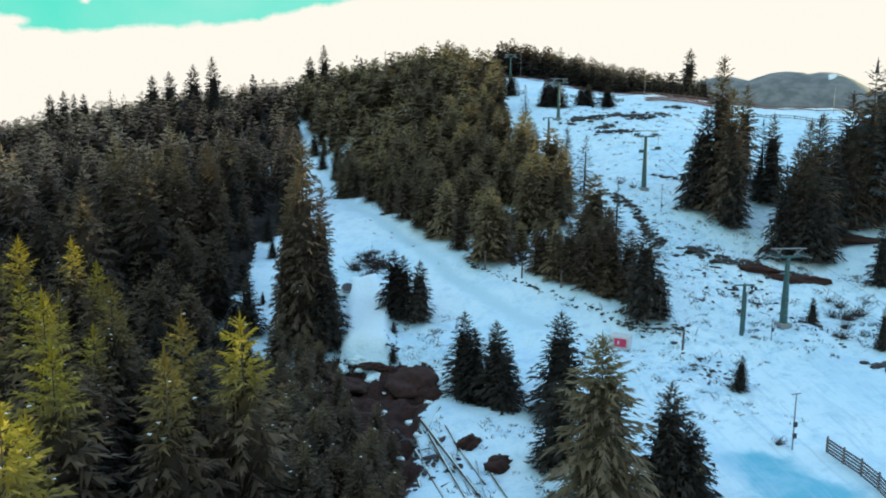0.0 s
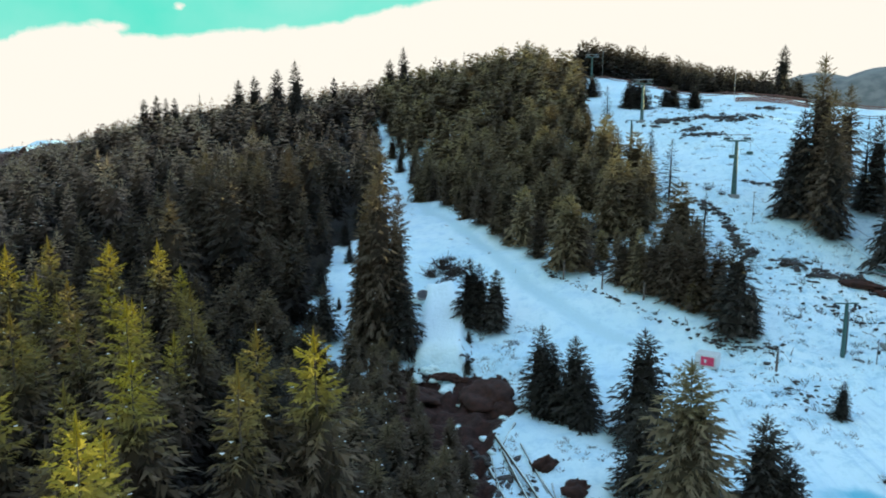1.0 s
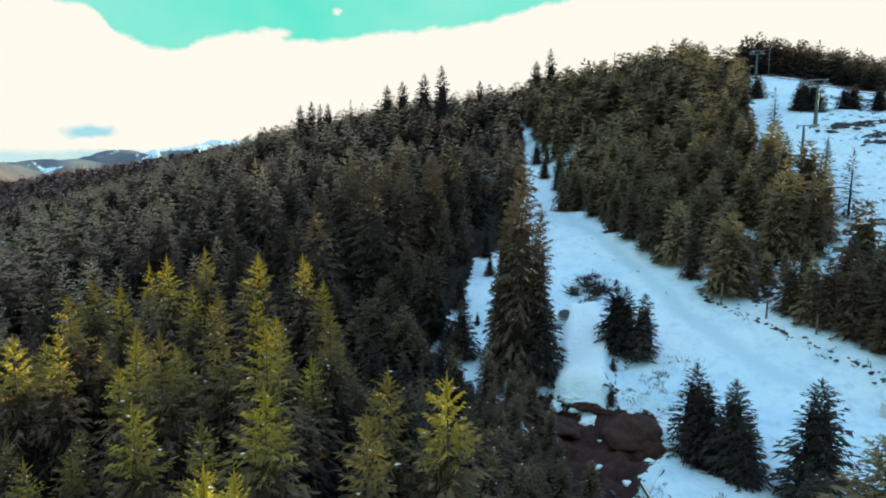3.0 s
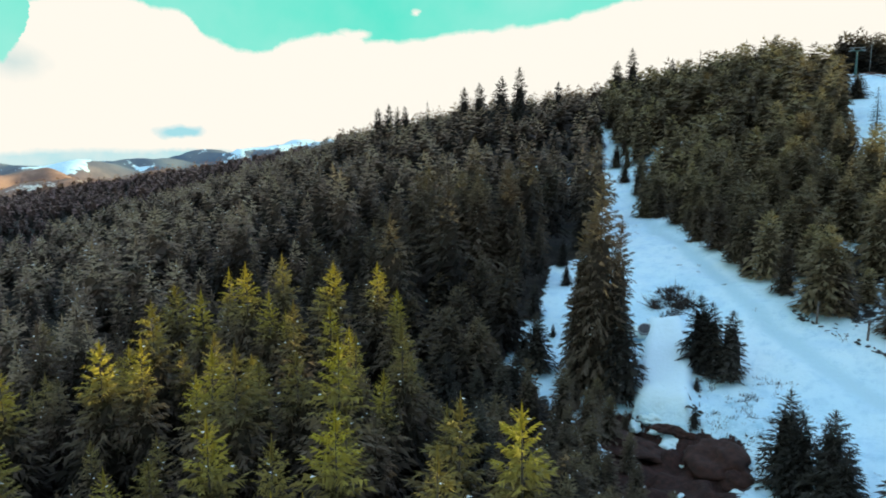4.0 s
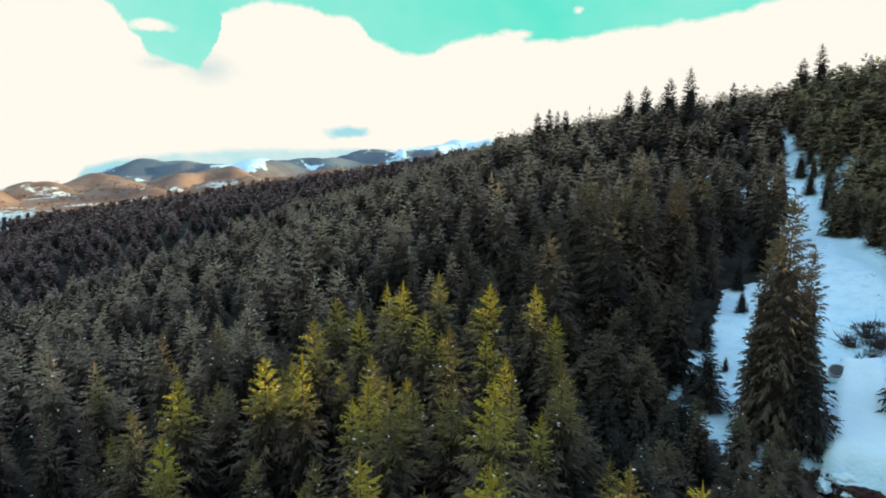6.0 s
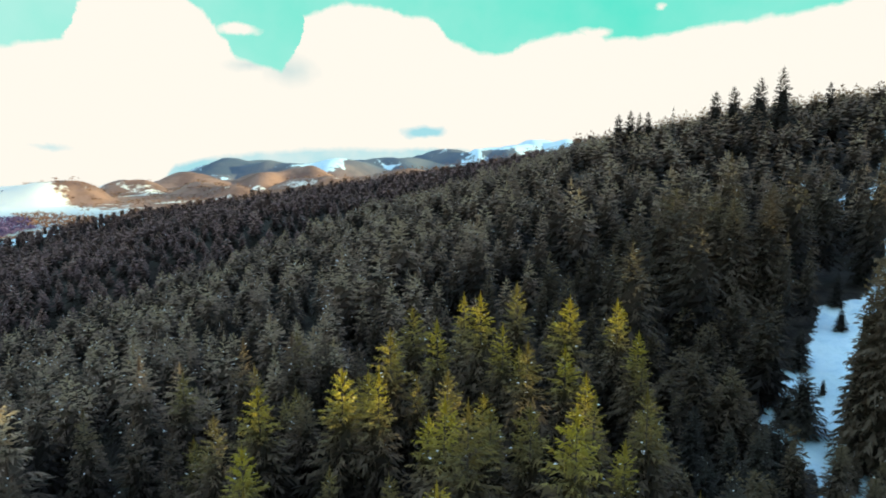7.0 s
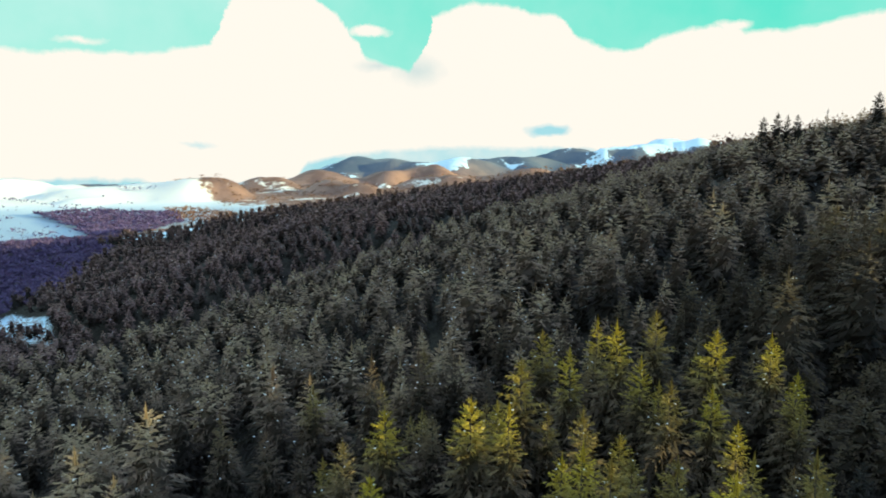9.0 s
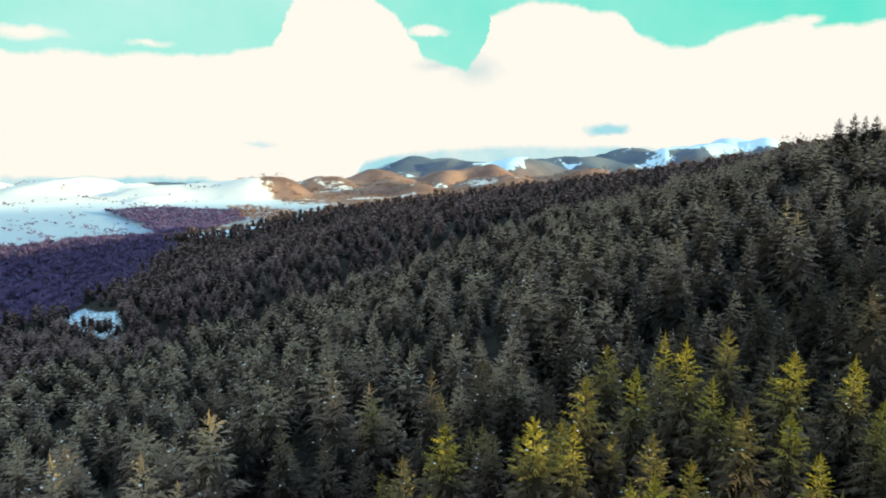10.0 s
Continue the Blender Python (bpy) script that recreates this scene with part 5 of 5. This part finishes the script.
def bush(x, y, size, twigs, label, seed, material=None, group="scrub bushes"):
    """A leafless bush of many thin crooked twigs."""
    rng = np.random.default_rng(seed)
    quads = []
    for _ in range(twigs):
        a, tilt = rng.uniform(0, 6.283), rng.uniform(0.25, 1.35)
        d = np.array([math.cos(a) * math.sin(tilt), math.sin(a) * math.sin(tilt), math.cos(tilt) * 0.8])
        p = np.array([rng.uniform(-0.35, 0.35), rng.uniform(-0.35, 0.35), 0.0])
        for _ in range(3):
            d = d + rng.normal(size=3) * 0.25
            q = p + d * rng.uniform(0.2, 0.36)
            w = np.cross(d, rng.normal(size=3))
            w *= 0.018 / (np.linalg.norm(w) + 1e-6)
            quads.append([p - w, p + w, q + w * 0.6, q - w * 0.6])
            p = q
    v = np.array(quads).reshape(-1, 3) * size
    root = tagged(new("bush"), label, "bush", group)
    root.matrix_basis = Matrix.Translation(at(x, y, -0.05))
    twig = mesh_object("branchwork", v, np.arange(len(v)).reshape(-1, 4), material or SCRUB)
    twig.parent = root
    part("root_stock", lump(size * 0.3, size * 0.3, size * 0.18, seed, 2), SCRUB, root)


DARK_BUSH = "leafless dark scrub bush standing in the snow"
spots = [(-12, 113, 2.2, 160), (-10.5, 110.5, 1.8, 120), (-13.6, 110, 1.9, 130), (-11, 107.5, 1.3, 80), (51.0, 88.4, 1.2, 110), (50.3, 85.0, 1.5, 140), (52.1, 86.0, 1.4, 130), (46.9, 80.2, 1.3, 110), (50.1, 89.5, 1.0, 80), (48.5, 82.5, 1.1, 90), (49.0, 86.5, 1.2, 100),
         (1.5, 84, 0.9, 60), (3.0, 83, 1.0, 60), (4.2, 80.5, 0.9, 60), (0.5, 81.5, 0.8, 50), (5.8, 78.5, 0.8, 50), (37, 104, 1.2, 80), (38.5, 105, 1.0, 70), (34.5, 108, 1.0, 60), (29.3, 58, 0.9, 70), (34.5, 128, 1.2, 60), (33, 131, 1.4, 70)]
for k, (x, y, s, n) in enumerate(spots):
    bush(x, y, s, n, DARK_BUSH, 200 + k)


def debris(points, count, spread, size, label, seed, flat=0.5):
    """A heap of dark stones and broken branches along a line: each stone a piece."""
    rng = np.random.default_rng(seed)
    p = np.array(points, float)
    root = thing("debris_heap", float(p[0][0]), float(p[0][1]), 0, label, "debris heap", "debris heaps")
    o = root.matrix_basis.translation.copy()
    shapes = []
    for k in range(5):
        ob = part("stone", lump(1.0, 0.7, flat, seed * 7 + k, 2, 0.6), ROCK, root)
        shapes.append(ob.data)
        ob.matrix_basis = Matrix.Translation(at(*p[0]) - o) @ Matrix.Diagonal((size, size, size, 1))
    for _ in range(count):
        i = rng.integers(0, max(1, len(p) - 1))
        f = rng.uniform()
        c = p[i] * (1 - f) + p[min(i + 1, len(p) - 1)] * f + rng.normal(size=2) * spread
        s = size * rng.uniform(0.35, 1.25)
        ob = new("stone", shapes[rng.integers(0, 5)])
        ob.parent = root
        ob.matrix_basis = Matrix.Translation(at(float(c[0]), float(c[1]), 0.05) - o) @ pose(0, 0, 0, rng.uniform(-15, 15), rng.uniform(-15, 15), rng.uniform(0, 360)) @ Matrix.Diagonal((s * rng.uniform(0.8, 2.0), s, s, 1))
    for _ in range(count // 3):
        i = rng.integers(0, max(1, len(p) - 1))
        f = rng.uniform()
        c = p[i] * (1 - f) + p[min(i + 1, len(p) - 1)] * f + rng.normal(size=2) * spread
        a, L = rng.uniform(0, 6.283), size * rng.uniform(1.2, 3.0)
        b = at(float(c[0]), float(c[1]), 0.15) - o
        e = at(float(c[0] + math.cos(a) * L), float(c[1] + math.sin(a) * L), rng.uniform(0.15, 0.6)) - o
        part("branch", tube(b, e, 0.06, 0.02, 5), BARK, root)


debris([(33, 182), (38, 180), (44, 178), (50, 175), (54, 176)], 130, 1.7, 0.62, "heap of dark stones and branches on the upper snow slope", 1)
debris([(36, 166), (40, 164), (43, 165)], 45, 1.1, 0.5, "heap of dark stones on the snow slope", 2)
debris([(38, 172), (41, 170)], 34, 1.1, 0.45, "small heap of dark stones on the snow slope", 3)
debris([(58, 186), (62, 186)], 22, 0.8, 0.5, "small heap of dark stones near the crest", 4)
debris([(30, 127), (32, 122), (33, 118), (33, 115), (33, 110), (33.5, 107)], 110, 0.5, 0.46, "line of dark stones along an eroded gully in the snow", 5)
debris([(36, 106), (39, 103), (42, 101), (45, 100), (49, 96), (51, 95)], 120, 0.8, 0.46, "line of dark stones and soil across the slope", 6)
debris([(36, 104), (40, 95), (43, 88), (47, 80)], 90, 2.4, 0.3, "loose dark stones scattered over the snow", 7)
debris([(4, 107), (8, 102), (13, 97.5), (17, 93.5), (20, 90), (23, 87), (27, 83.5)], 70, 0.5, 0.28, "row of small dark stones along the edge of the run", 8)
debris([(24, 86), (27, 85), (30, 83.5)], 50, 0.8, 0.28, "dark stones and branches at the foot of the spruce", 9)
debris([(40, 134), (44, 130), (47, 127)], 18, 0.4, 0.5, "short line of dark stones on the slope", 10)
debris([(28, 79), (30, 74), (28.5, 72)], 34, 1.4, 0.22, "loose dark stones on the lower slope", 11)
debris([(46, 74), (50, 70), (54, 66)], 24, 0.7, 0.5, "line of dark stones below the bushes", 12)
debris([(-7, 96), (-6, 88), (-6.5, 84)], 14, 0.4, 0.3, "few dark stones beside the snow ramp", 13)
debris([(-4, 66), (-1, 60), (0, 54)], 36, 1.3, 0.35, "broken branches and stones beside the felled trunks", 14)


def tufts(area, count, size, label, seed, material):
    """Low scrub and dead grass that sticks out of the snow."""
    rng = np.random.default_rng(seed)
    p = np.array(area, float)
    x, y = rng.uniform(p[:, 0].min(), p[:, 0].max(), count * 6), rng.uniform(p[:, 1].min(), p[:, 1].max(), count * 6)
    ok = inside(area, x, y) & (waves(x, y, 6, seed) + 0.6 * waves(x, y, 2.2, seed + 1) > rng.uniform(-0.1, 1.2, len(x)))
    x, y = x[ok][:count], y[ok][:count]
    n = 12
    a, r = rng.uniform(0, 6.283, (len(x), n)), size * rng.uniform(0.1, 0.9, (len(x), n))
    bx, by = x[:, None] + np.cos(a) * r, y[:, None] + np.sin(a) * r
    bz = surface(bx, by) - 0.03
    w = size * 0.10
    b = rng.uniform(0, 6.283, a.shape)
    tall = size * rng.uniform(0.25, 0.9, a.shape)
    tx, ty = bx + np.cos(a + 0.6) * tall * 0.8, by + np.sin(a + 0.6) * tall * 0.8
    v = np.stack([np.stack([bx - np.cos(b) * w, by - np.sin(b) * w, bz], -1), np.stack([bx + np.cos(b) * w, by + np.sin(b) * w, bz], -1), np.stack([tx, ty, bz + tall], -1)], 2).reshape(-1, 3)
    ob = mesh_object("scrub", v, np.arange(len(v)).reshape(-1, 3), material)
    tagged(ob, label, "scrub", kind="stuff")


tufts([(31, 128), (40, 120), (58, 98), (58, 76), (44, 74), (34, 84), (31, 104)], 330, 0.5, "dark dead scrub sticking out of the snowy slope", 51, SCRUB)
tufts([(-7, 97), (4, 92), (8, 80), (3, 76), (-4, 82)], 150, 0.42, "low dark scrub in the snow beside the ramp", 52, SCRUB)
tufts([(-15, 116), (-9, 116), (-8, 107), (-14, 106)], 150, 0.6, "bluish-grey bare scrub in the snow beside the tall spruce", 53, SCRUB)
tufts([(28, 200), (60, 200), (80, 170), (50, 125), (32, 130)], 260, 0.5, "sparse dark scrub on the upper snow slope", 54, SCRUB)
tufts([(-2, 67), (9, 66), (12, 52), (0, 46)], 110, 0.4, "broken twigs and dead scrub round the felled trunks", 55, SCRUB)
tufts([(24, 88), (34, 86), (34, 62), (26, 62), (20, 74)], 110, 0.38, "small dark scrub on the lower snow slope", 56, SCRUB)
tufts([(-30, 170), (-18, 146), (-3, 113), (16, 95), (22, 88), (14, 94), (-6, 112), (-22, 146)], 120, 0.4, "dark scrub along the snowy edge of the run", 57, SCRUB)
